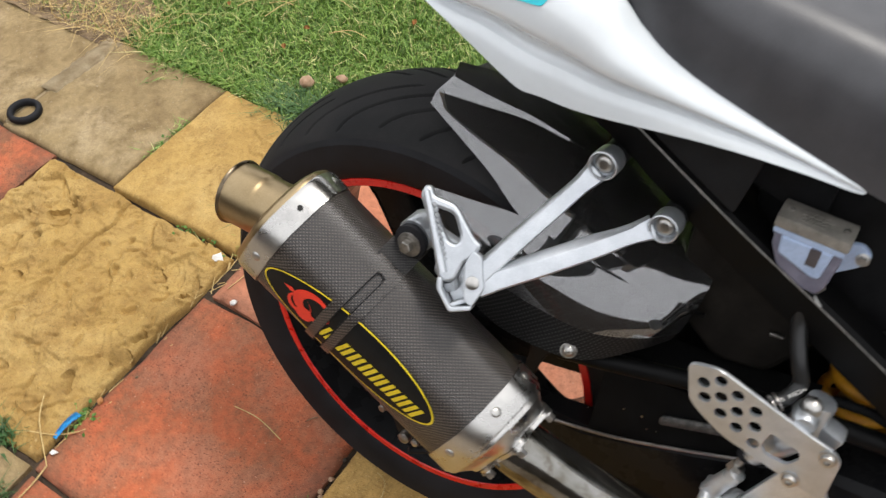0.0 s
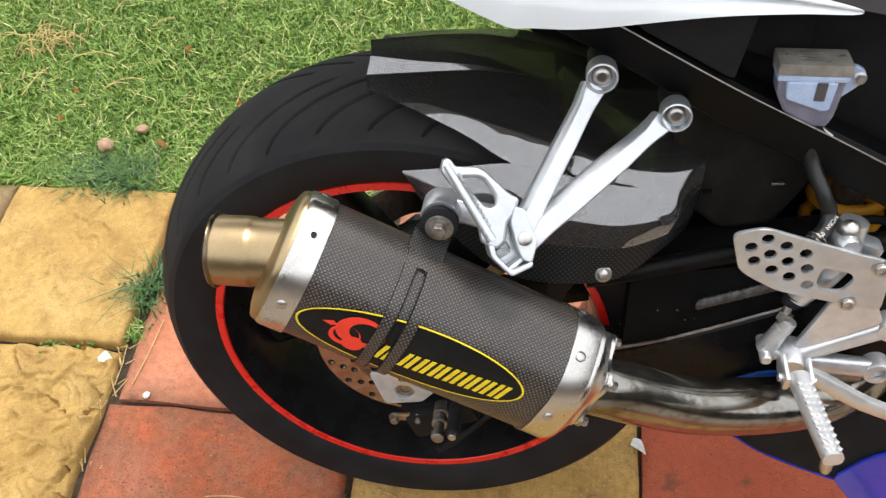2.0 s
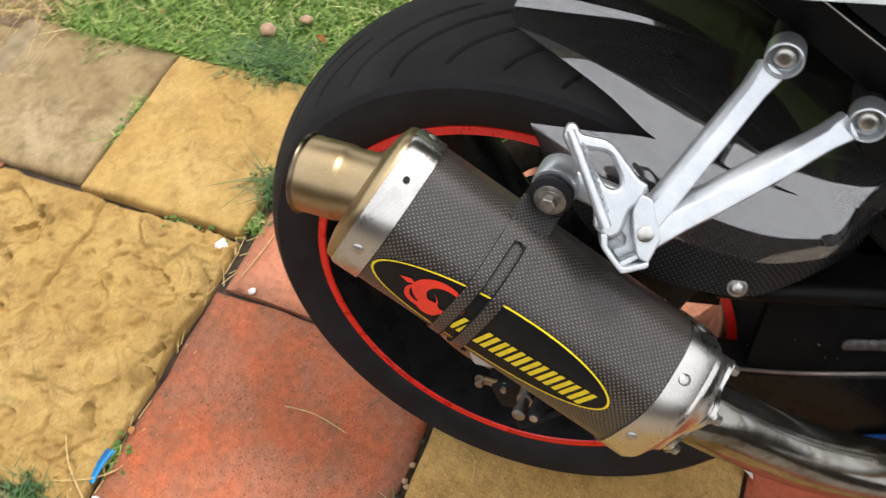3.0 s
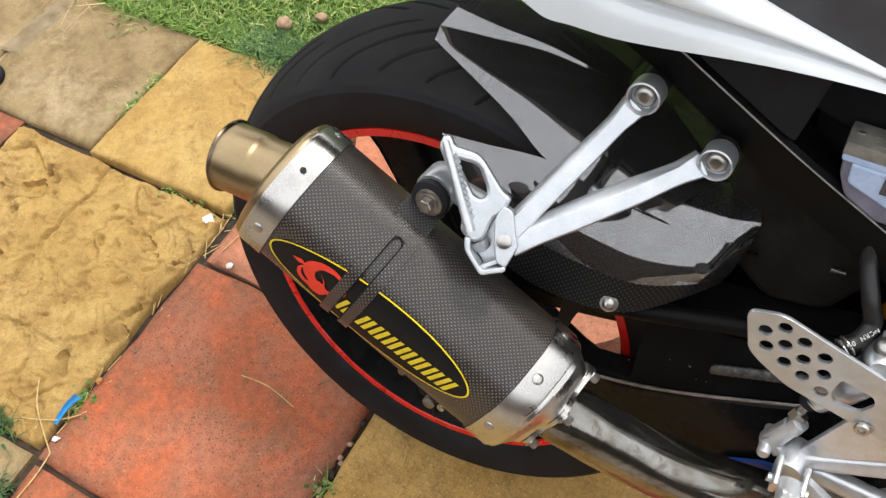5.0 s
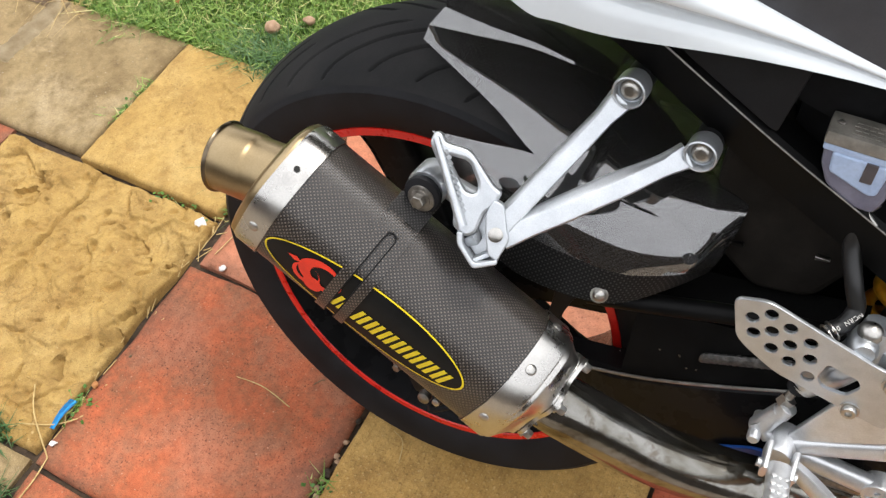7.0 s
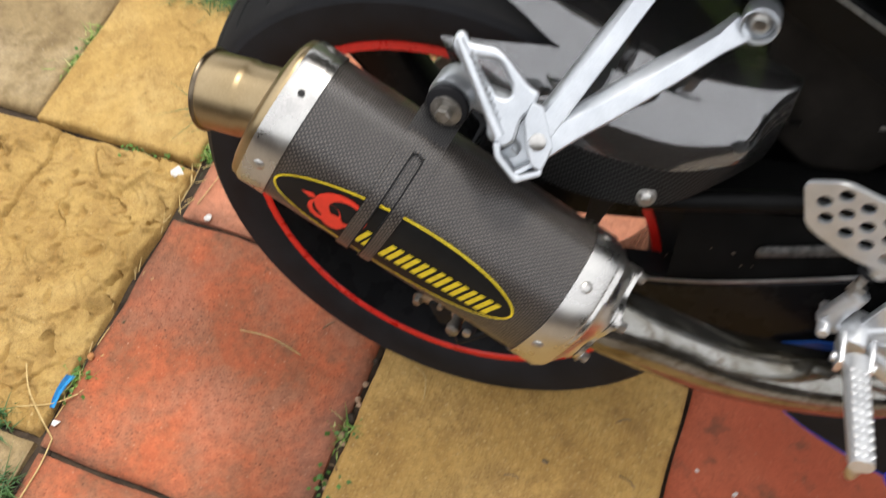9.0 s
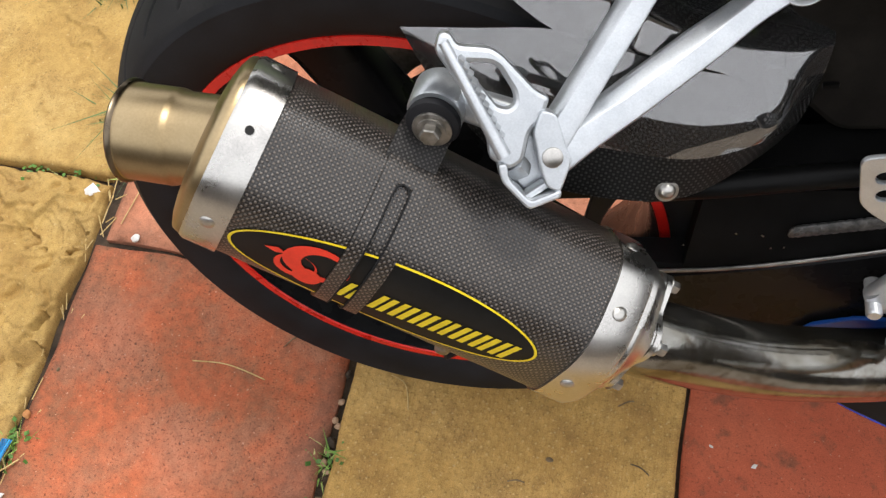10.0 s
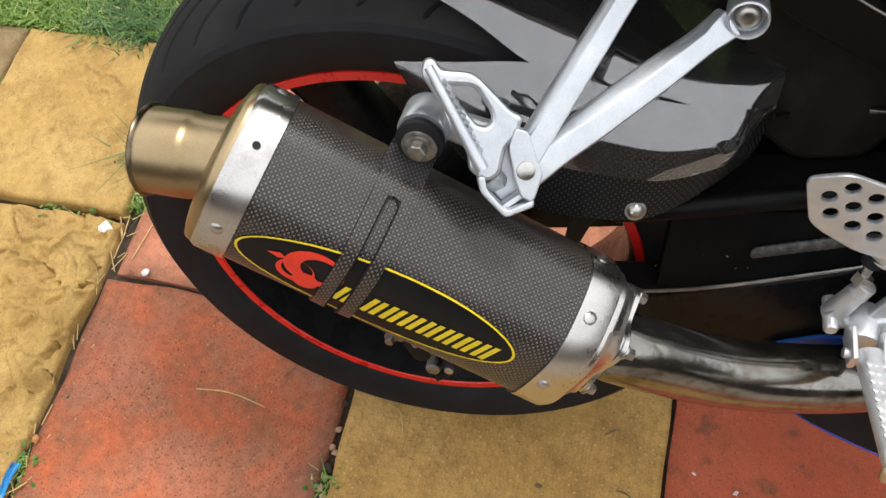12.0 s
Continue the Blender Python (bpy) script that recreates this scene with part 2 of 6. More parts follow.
WHITE_PAINT = surface("white_pearl_paint", (0.6, 0.635, 0.655), (0.66, 0.695, 0.715), 0.25, 0, 12, 0.1, 0.0, 0, 300, 1.0, 0.04, 0.04)
SEAT_VINYL = surface("seat_vinyl", (0.042, 0.042, 0.046), (0.058, 0.058, 0.063), 0.4, 0, 30, 0.1, 0.3, 0.0004, 900)
SILVER = surface("cast_aluminium_silver", (0.5, 0.525, 0.55), (0.61, 0.635, 0.66), 0.36, 0.8, 60, 0.14, 0.12, 0.0003, 900)
BRIGHT_ALLOY = surface("bright_cast_alloy", (0.6, 0.61, 0.62), (0.71, 0.72, 0.73), 0.36, 0.7, 70, 0.16, 0.12, 0.0003, 900)
BRUSHED = surface("brushed_steel", (0.48, 0.465, 0.44), (0.6, 0.585, 0.55), 0.29, 1.0, 45, 0.16, 0.06, 0.0002, 800)
TITAN = surface("warm_steel_outlet", (0.32, 0.238, 0.13), (0.4, 0.305, 0.177), 0.36, 1.0, 30, 0.06, 0.0, 0.0002, 600)


def patina(name):
    """Polished pipe: mirror-like steel with fine scratches along it, dull fogged patches and brown heat stains."""
    m, n, l, p = material(name)
    tc, mp = n.new("ShaderNodeTexCoord"), n.new("ShaderNodeMapping")
    mp.inputs["Scale"].default_value = (16, 60, 60)
    mp.inputs["Rotation"].default_value = (0, radians(-25), 0)
    l.new(tc.outputs["Object"], mp.inputs["Vector"])
    t = n.new("ShaderNodeTexNoise")
    t.inputs["Scale"].default_value, t.inputs["Detail"].default_value = 1.0, 7.0
    l.new(mp.outputs[0], t.inputs["Vector"])
    c = ramp(n, l, t.outputs[0], [(0.3, (0.13, 0.115, 0.088)), (0.45, (0.2, 0.192, 0.168)), (0.62, (0.26, 0.252, 0.232))])
    spots = noise_node(n, l, 70.0, 6.0, 0.75)
    s = ramp(n, l, spots.outputs[0], [(0.36, (0.5, 0.42, 0.34)), (0.5, (1, 1, 1))])
    l.new(mixed(n, l, c.outputs[0], s.outputs[0], 0.8, "MULTIPLY"), p.inputs["Base Color"])
    fog = noise_node(n, l, 28.0, 5.0, 0.65)
    r = ramp(n, l, fog.outputs[0], [(0.42, (0.05,) * 3), (0.56, (0.1,) * 3), (0.7, (0.26,) * 3)])
    l.new(r.outputs[0], p.inputs["Roughness"])
    p.inputs["Metallic"].default_value = 0.95
    b0 = n.new("ShaderNodeBump")
    b0.inputs["Strength"].default_value, b0.inputs["Distance"].default_value = 0.22, 0.0008
    l.new(spots.outputs[0], b0.inputs["Height"])
    bumped(n, l, p, t.outputs[0], 0.25, 0.0006, b0)
    return m


CHROME = patina("polished_steel_pipe")
LIP = surface("dark_bronze_lip", (0.11, 0.085, 0.06), (0.2, 0.16, 0.11), 0.3, 1.0, 60, 0.15, 0.1, 0.0003, 500)
BOLT = surface("zinc_bolt", (0.42, 0.41, 0.38), (0.6, 0.58, 0.55), 0.35, 1.0, 120, 0.2, 0.1, 0.0002, 900)
DARK_BOLT = surface("dull_steel_bolt", (0.2, 0.19, 0.17), (0.38, 0.36, 0.33), 0.42, 1.0, 150, 0.25, 0.2, 0.0003, 900)
RUST = surface("rusty_steel", (0.09, 0.045, 0.022), (0.24, 0.14, 0.08), 0.7, 0.5, 90, 0.2, 0.5, 0.0005, 500)
TAN_STEEL = surface("tan_corroded_steel", (0.16, 0.1, 0.05), (0.34, 0.23, 0.13), 0.55, 0.5, 120, 0.2, 0.4, 0.0004, 500)
PALE_ALLOY = surface("pale_alloy_plate", (0.4, 0.42, 0.43), (0.52, 0.54, 0.55), 0.4, 0.25, 80, 0.2, 0.1, 0.0003, 500)
FENDER = surface("brownish_black_fender", (0.011, 0.01, 0.0088), (0.024, 0.021, 0.018), 0.5, 0, 25, 0.2, 0.1, 0.0003, 500)
RAIL_BLACK = surface("matt_black_rail", (0.0025, 0.0025, 0.0025), (0.005, 0.005, 0.005), 0.45, 0, 30, 0.2, 0.15, 0.0003, 500)
RAIL_BLACK.node_tree.nodes["Principled BSDF"].inputs["Specular IOR Level"].default_value = 0.1
WINDOW = surface("dark_level_window", (0.05, 0.045, 0.05), (0.08, 0.07, 0.075), 0.3, 0, 60, 0.1, 0.05, 0.0003, 500)
# near-black with almost no sheen, for the gusset
INNER_BLACK = surface("matt_inner_black", (0.005, 0.005, 0.005), (0.009, 0.009, 0.009), 0.7, 0, 30, 0.1, 0.1, 0.0003, 400)
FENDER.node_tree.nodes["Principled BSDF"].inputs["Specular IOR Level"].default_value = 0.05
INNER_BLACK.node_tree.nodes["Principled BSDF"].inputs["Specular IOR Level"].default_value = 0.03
TUFT = surface("dark_tuft_green", (0.025, 0.075, 0.02), (0.08, 0.17, 0.04), 0.6, 0, 60, 0.1, 0.1)
MORTAR = surface("pale_mortar", (0.36, 0.27, 0.15), (0.52, 0.42, 0.27), 0.9, 0, 30, 0.1, 0.6, 0.002, 200)
WELD = surface("grey_weld", (0.05, 0.05, 0.05), (0.16, 0.155, 0.15), 0.5, 0.6, 160, 0.2, 0.9, 0.0012, 350)
DISC = surface("brake_disc_steel", (0.28, 0.2, 0.15), (0.45, 0.4, 0.35), 0.38, 1.0, 60, 0.2, 0.1, 0.0002, 700)
TANK = surface("milky_plastic", (0.33, 0.43, 0.62), (0.42, 0.52, 0.7), 0.35, 0, 30, 0.15, 0.05, 0.0003, 400)
TANK_DIM = surface("darker_milky_plastic", (0.12, 0.12, 0.17), (0.19, 0.19, 0.25), 0.35, 0, 40, 0.15, 0.05, 0.0003, 400)
LID_GREY = surface("weathered_grey_lid", (0.15, 0.14, 0.12), (0.3, 0.28, 0.245), 0.6, 0.2, 60, 0.2, 0.3, 0.0004, 500)
BLUE_PAINT = surface("blue_gloss_paint", (0.008, 0.02, 0.3), (0.012, 0.03, 0.4), 0.25, 0, 20, 0.1, 0.0, 0, 300, 1.0, 0.04)
CYAN = surface("cyan_vinyl", (0.02, 0.5, 0.6), (0.03, 0.6, 0.7), 0.3, 0, 60, 0.1, 0.0)
ORANGE = surface("orange_plastic", (0.6, 0.25, 0.012), (0.75, 0.36, 0.02), 0.45, 0, 50, 0.2, 0.1, 0.0003, 500)
CARBON = weave("carbon_satin", 0.00205, (0.003, 0.0025, 0.0021), (0.135, 0.112, 0.095), 0.32, 0.3, 0.22, 1.2, 0.9)
CARBON.node_tree.nodes["Principled BSDF"].inputs["Specular IOR Level"].default_value = 0.5
CARBON_FINE = weave("carbon_strap", 0.0017, (0.01, 0.009, 0.009), (0.13, 0.12, 0.112), 0.4, 0.1, 0.25)
CARBON_GLOSS = weave("carbon_lacquered", 0.0026, (0.004, 0.004, 0.004), (0.12, 0.118, 0.116), 0.4, 1.0, 0.02, 0.0, 1.0)
CARBON_DULL = weave("carbon_dull_skirt", 0.0026, (0.004, 0.004, 0.004), (0.09, 0.087, 0.083), 0.45, 0.12, 0.3, 0.5, 1.2)
CARBON_GLOSS.node_tree.nodes["Principled BSDF"].inputs["Coat IOR"].default_value = 3.7
BADGE_BLACK = surface("badge_black", (0.006, 0.006, 0.006), (0.01, 0.01, 0.01), 0.4, 0, 60, 0.1, 0.0)
BADGE_YELLOW = surface("badge_yellow", (0.7, 0.52, 0.012), (0.8, 0.62, 0.02), 0.4, 0, 90, 0.1, 0.0)
BADGE_RED = surface("badge_red", (0.7, 0.03, 0.012), (0.78, 0.04, 0.016), 0.4, 0, 90, 0.1, 0.0)
for lacquered in (BADGE_BLACK, BADGE_YELLOW, BADGE_RED):
    lacquered.node_tree.nodes["Principled BSDF"].inputs["Coat Weight"].default_value = 0.03
STRAW = surface("dry_straw", (0.45, 0.3, 0.11), (0.6, 0.45, 0.2), 0.8, 0, 100, 0.1, 0.1)
PEBBLE = surface("brown_pebble", (0.3, 0.18, 0.1), (0.42, 0.28, 0.18), 0.7, 0, 60, 0.1, 0.4)
WHITE_CHIP = surface("white_chip", (0.62, 0.6, 0.55), (0.75, 0.73, 0.7), 0.7, 0, 90, 0.1, 0.3)
DEAD_LEAF = surface("dead_leaf", (0.35, 0.13, 0.035), (0.5, 0.25, 0.09), 0.8, 0, 90, 0.1, 0.3)
BLUE_FLANK = surface("mid_blue_plastic", (0.008, 0.07, 0.34), (0.012, 0.09, 0.42), 0.4, 0, 30, 0.1, 0.05, 0.0003, 400)
BLUE_PLASTIC = surface("blue_plastic_scrap", (0.01, 0.25, 0.6), (0.02, 0.35, 0.75), 0.4, 0, 90, 0.1, 0.1)


def grass_material():
    m, n, l, p = material("grass_blade")
    g = n.new("ShaderNodeNewGeometry")
    r = ramp(n, l, g.outputs["Random Per Island"], [(0.0, (0.05, 0.115, 0.012)), (0.4, (0.13, 0.245, 0.03)), (0.85, (0.25, 0.37, 0.07)), (1.0, (0.58, 0.5, 0.23))])
    l.new(r.outputs[0], p.inputs["Base Color"])
    p.inputs["Roughness"].default_value = 0.6
    return m


GRASS = grass_material()
WEED = surface("weed_green", (0.04, 0.11, 0.015), (0.1, 0.22, 0.03), 0.6, 0, 60, 0.1, 0.1)


# ---- mesh helpers ----
def finish(bm, sharp=38):
    me = bpy.data.meshes.new("mesh")
    bmesh.ops.recalc_face_normals(bm, faces=bm.faces)
    bm.to_mesh(me)
    bm.free()
    me.shade_smooth()
    me.set_sharp_from_angle(angle=radians(sharp))
    return me


def part(name, bm, mat, parent, label="", sharp=38):
    me = finish(bm, sharp) if isinstance(bm, bmesh.types.BMesh) else bm
    me.name = name
    if not me.materials:
        me.materials.append(mat)
    ob = new(name, me)
    ob.parent = parent
    if label:
        tagged(ob, label)
    return ob


def frame_of(d, up=(0, 0, 1)):
    d = Vector(d).normalized()
    u = Vector(up)
    if abs(d.dot(u.normalized())) > 0.98:
        u = Vector((0, 1, 0)) if abs(d.y) < 0.9 else Vector((1, 0, 0))
    x = u.cross(d).normalized()
    return x, d.cross(x).normalized(), d


def rings(bm, loops, cap=True, closed=True):
    """Skin a list of loops of points."""
    vs = [[bm.verts.new(p) for p in lp] for lp in loops]
    k = len(vs[0])
    for a, b in zip(vs, vs[1:]):
        for i in range(k if closed else k - 1):
            bm.faces.new((a[i], a[(i + 1) % k], b[(i + 1) % k], b[i]))
    if cap and closed:
        bm.faces.new(vs[0][::-1])
        bm.faces.new(vs[-1])
    return vs


def smooth_path(pts, steps=8):
    P = [Vector(p) for p in pts]
    out = []
    for i in range(len(P) - 1):
        a, b, c, d = P[max(i - 1, 0)], P[i], P[i + 1], P[min(i + 2, len(P) - 1)]
        for s in range(steps):
            t = s / steps
            out.append(0.5 * ((2 * b) + (c - a) * t + (2 * a - 5 * b + 4 * c - d) * t * t + (3 * b - a - 3 * c + d) * t ** 3))
    return out + [P[-1]]


def tube(bm, pts, radius, sides=16, cap=True, flat=1.0):
    """A round bar along points; radius may be a list."""
    P = [Vector(p) for p in pts]
    x = None
    loops = []
    for i, p in enumerate(P):
        d = (P[min(i + 1, len(P) - 1)] - P[max(i - 1, 0)]).normalized()
        if x is None:
            x = frame_of(d)[0]
        x = (x - d * x.dot(d)).normalized()
        y = d.cross(x)
        r = radius[i] if isinstance(radius, (list, tuple)) else radius
        loops.append([p + (x * math.cos(a) + y * math.sin(a) * flat) * r for a in [2 * math.pi * k / sides for k in range(sides)]])
    rings(bm, loops, cap)
    return bm


def lathe(bm, origin, axis, profile, sides=48, cap=True):
    """Turn (along, radius) pairs about an axis."""
    x, y, d = frame_of(axis)
    o = Vector(origin)
    rings(bm, [[o + d * s + (x * math.cos(a) + y * math.sin(a)) * max(r, 1e-4) for a in [2 * math.pi * k / sides for k in range(sides)]] for s, r in profile], cap)
    return bm


def block(bm, c, size, m=None, bevel=0.002):
    r = bmesh.ops.create_cube(bm, size=1.0, matrix=Matrix.Translation(c) @ (m or Matrix()) @ Matrix.Diagonal((*size, 1)))
    if bevel:
        es = list({e for v in r["verts"] for e in v.link_edges})
        bmesh.ops.bevel(bm, geom=es, offset=bevel, segments=2, affect="EDGES", profile=0.7)
    return bm


def bolt(bm, c, axis, r, h, hexed=False, socket=True):
    """A screw head: washer, a domed or hexagonal head, a socket."""
    lathe(bm, c, axis, [(0, r * 1.3), (h * 0.2, r * 1.3), (h * 0.22, r * 1.25)], 24)
    if hexed:
        lathe(bm, c, axis, [(h * 0.2, r * 0.95), (h * 0.9, r * 0.95), (h, r * 0.82)], 6)
    elif socket:
        lathe(bm, c, axis, [(h * 0.2, r), (h * 0.8, r), (h, r * 0.88), (h, r * 0.5), (h * 0.5, r * 0.45)], 24)
    else:
        lathe(bm, c, axis, [(h * 0.2, r), (h * 0.6, r * 0.85), (h, r * 0.4)], 20)
    return bm


def plate(outline, holes, thickness, origin, right, up, bevel=0.001, radius=0.0):
    """A flat plate with holes: outline and holes are lists of (u, v) in the plane spanned by right and up."""
    cu = bpy.data.curves.new("plate", "CURVE")
    cu.dimensions, cu.fill_mode, cu.extrude, cu.bevel_depth, cu.bevel_resolution = "2D", "BOTH", thickness / 2 - bevel, bevel, 1
    cu.offset = -bevel
    for lp in [outline] + holes:
        sp = cu.splines.new("POLY")
        sp.points.add(len(lp) - 1)
        for q, (u, v) in zip(sp.points, lp):
            q.co = (u, v, 0, 1)
        sp.use_cyclic_u = True
    ob = bpy.data.objects.new("plate", cu)
    scene.collection.objects.link(ob)
    me = bpy.data.meshes.new_from_object(ob.evaluated_get(bpy.context.evaluated_depsgraph_get()))
    bpy.data.objects.remove(ob)
    bpy.data.curves.remove(cu)
    x, y = Vector(right).normalized(), Vector(up).normalized()
    z = x.cross(y).normalized()
    me.transform(Matrix.Translation(origin) @ Matrix((x, y, z)).transposed().to_4x4())
    me.materials.clear()
    me.shade_smooth()
    me.set_sharp_from_angle(angle=radians(35))
    return me


def rounded(pts, r, steps=5):
    """Round the corners of a polygon."""
    out = []
    P = [Vector(p) for p in pts]
    for i, p in enumerate(P):
        a, b = P[i - 1] - p, P[(i + 1) % len(P)] - p
        k = min(r, a.length * 0.45, b.length * 0.45)
        s, e = p + a.normalized() * k, p + b.normalized() * k
        for j in range(steps + 1):
            t = j / steps
            out.append(tuple(s * (1 - t) ** 2 + p * 2 * t * (1 - t) + e * t * t))
    return out


def circle(u, v, r, steps=20):
    return [(u + r * math.cos(2 * math.pi * k / steps), v + r * math.sin(2 * math.pi * k / steps)) for k in range(steps)]


def tapered(bm, a, b, wa, wb, ha, hb, side, steps=6, e=3.6, facets=False):
    """A cast arm from a to b with rounded rectangular sections; side is the direction of its depth."""
    a, b = Vector(a), Vector(b)
    d = (b - a).normalized()
    n = (Vector(side) - d * Vector(side).dot(d)).normalized()
    u = d.cross(n)
    loops = []
    for k in range(steps + 1):
        t = k / steps
        c, w, h = a.lerp(b, t), wa + (wb - wa) * t, ha + (hb - ha) * t
        lp = []
        if facets:
            for x, y in ((1, 0.3), (0.5, 1), (-0.5, 1), (-1, 0.3), (-1, -0.6), (-0.6, -1), (0.6, -1), (1, -0.6)):
                lp.append(c + u * x * w / 2 + n * y * h / 2)
            loops.append(lp)
            continue
        for j in range(24):
            q = 2 * math.pi * j / 24
            cx, sx = math.cos(q), math.sin(q)
            f = (abs(cx) ** e + abs(sx) ** e) ** (-1 / e)
            lp.append(c + u * cx * f * w / 2 + n * sx * f * h / 2)
        loops.append(lp)
    rings(bm, loops)
    return bm


def grid_sheet(bm, rows, uv=True, thick=0.0):
    """Skin rows of points as a sheet with a UV map in metres; thick gives it a second skin and edges."""
    layer = bm.loops.layers.uv.verify()
    P = [[Vector(p) for p in r] for r in rows]
    vs = [[bm.verts.new(p) for p in r] for r in P]
    vv = [[0.0] * len(P[0]) for _ in P]
    uu = [[0.0] * len(P[0]) for _ in P]
    for i in range(len(P)):
        for j in range(len(P[0])):
            uu[i][j] = uu[i][j - 1] + (P[i][j] - P[i][j - 1]).length if j else 0.0
            vv[i][j] = vv[i - 1][j] + (P[i][j] - P[i - 1][j]).length if i else 0.0
    for i in range(len(P) - 1):
        for j in range(len(P[0]) - 1):
            f = bm.faces.new((vs[i][j], vs[i][j + 1], vs[i + 1][j + 1], vs[i + 1][j]))
            for lp, (a, b) in zip(f.loops, ((i, j), (i, j + 1), (i + 1, j + 1), (i + 1, j))):
                lp[layer].uv = (uu[a][b], vv[a][b])
    if thick:
        bmesh.ops.solidify(bm, geom=bm.faces[:], thickness=thick)
    return bm


def lerp_rows(rows, n_row, n_col):
    """Refine a coarse net of points by straight lines."""
    def fine(line, k):
        L = [Vector(p) for p in line]
        return [L[i].lerp(L[i + 1], j / k) for i in range(len(L) - 1) for j in range(k)] + [L[-1]]
    wide = [fine(r, n_col) for r in rows]
    cols = [fine([w[j] for w in wide], n_row) for j in range(len(wide[0]))]
    return [[c[i] for c in cols] for i in range(len(cols[0]))]


def smooth_rows(rows, n_row, n_col, across=True):
    """Refine a coarse net of points by smooth curves along it, and straight or smooth ones across."""
    wide = [smooth_path(r, n_col) for r in rows] if across else lerp_rows(rows, 1, n_col)
    cols = [smooth_path([w[j] for w in wide], n_row) for j in range(len(wide[0]))]
    return [[c[i] for c in cols] for i in range(len(cols[0]))]


# ---- ground: soil, lawn and paving ----
def sheet(name, x0, x1, y0, y1, z, nx, ny, amp, scale, mat):
    bm = bmesh.new()
    rows = []
    for j in range(ny + 1):
        y = y0 + (y1 - y0) * j / ny
        rows.append([bm.verts.new((x, y, z + amp * noise.noise((x * scale, y * scale, 3.1)))) for x in [x0 + (x1 - x0) * i / nx for i in range(nx + 1)]])
    for a, b in zip(rows, rows[1:]):
        for i in range(nx):
            bm.faces.new((a[i], a[i + 1], b[i + 1], b[i]))
    me = finish(bm)
    me.name = name
    me.materials.append(mat)
    return new(name, me)


tagged(sheet("ground", -400, 400, -400, 400, -0.06, 40, 40, 0.0, 1.0, TURF), "wide green ground round the garden", "ground", kind="structure")
# unseen walls added to cut low sky light and darken the reflections
def screen_wall(name, x0, x1, y0, y1, height):
    bm = bmesh.new()
    block(bm, ((x0 + x1) / 2, (y0 + y1) / 2, height / 2 - 0.06), (x1 - x0, y1 - y0, height), None, 0.01)
    me = finish(bm)
    me.materials.append(SCREEN_BROWN)
    tagged(new(name, me), "plain brown wall added out of view, holding off low sky", "wall", kind="structure")


screen_wall("wall_south", -5.0, 5.0, -3.2, -3.05, 2.0)
screen_wall("wall_north", -5.0, 5.0, 6.4, 6.55, 1.8)
screen_wall("wall_west", -5.15, -5.0, -3.2, 6.55, 1.8)
screen_wall("wall_east", 5.0, 5.15, -3.2, 6.55, 1.8)
# unseen surround, added so the bike mirrors paving instead of turf
tagged(sheet("patio_base", -5.0, 5.0, -3.05, 0.485, -0.034, 30, 12, 0.002, 3.0, PAVED), "worn buff concrete out of view round the patio slabs", "pavement", kind="structure")
tagged(sheet("soil_bed", -1.56, 1.16, -0.82, 0.5, -0.0135, 170, 84, 0.005, 22.0, SOIL), "dark crumbly soil in the paving joints", "soil", kind="structure")
tagged(sheet("lawn_turf", -4.5, 4.5, 0.492, 6.0, -0.004, 120, 80, 0.008, 5.0, TURF), "mossy turf under the short lawn", "lawn", kind="structure")
pavement = tagged(new("pavement"), "patio of mixed red, sand and grey slabs", "pavement", kind="structure")


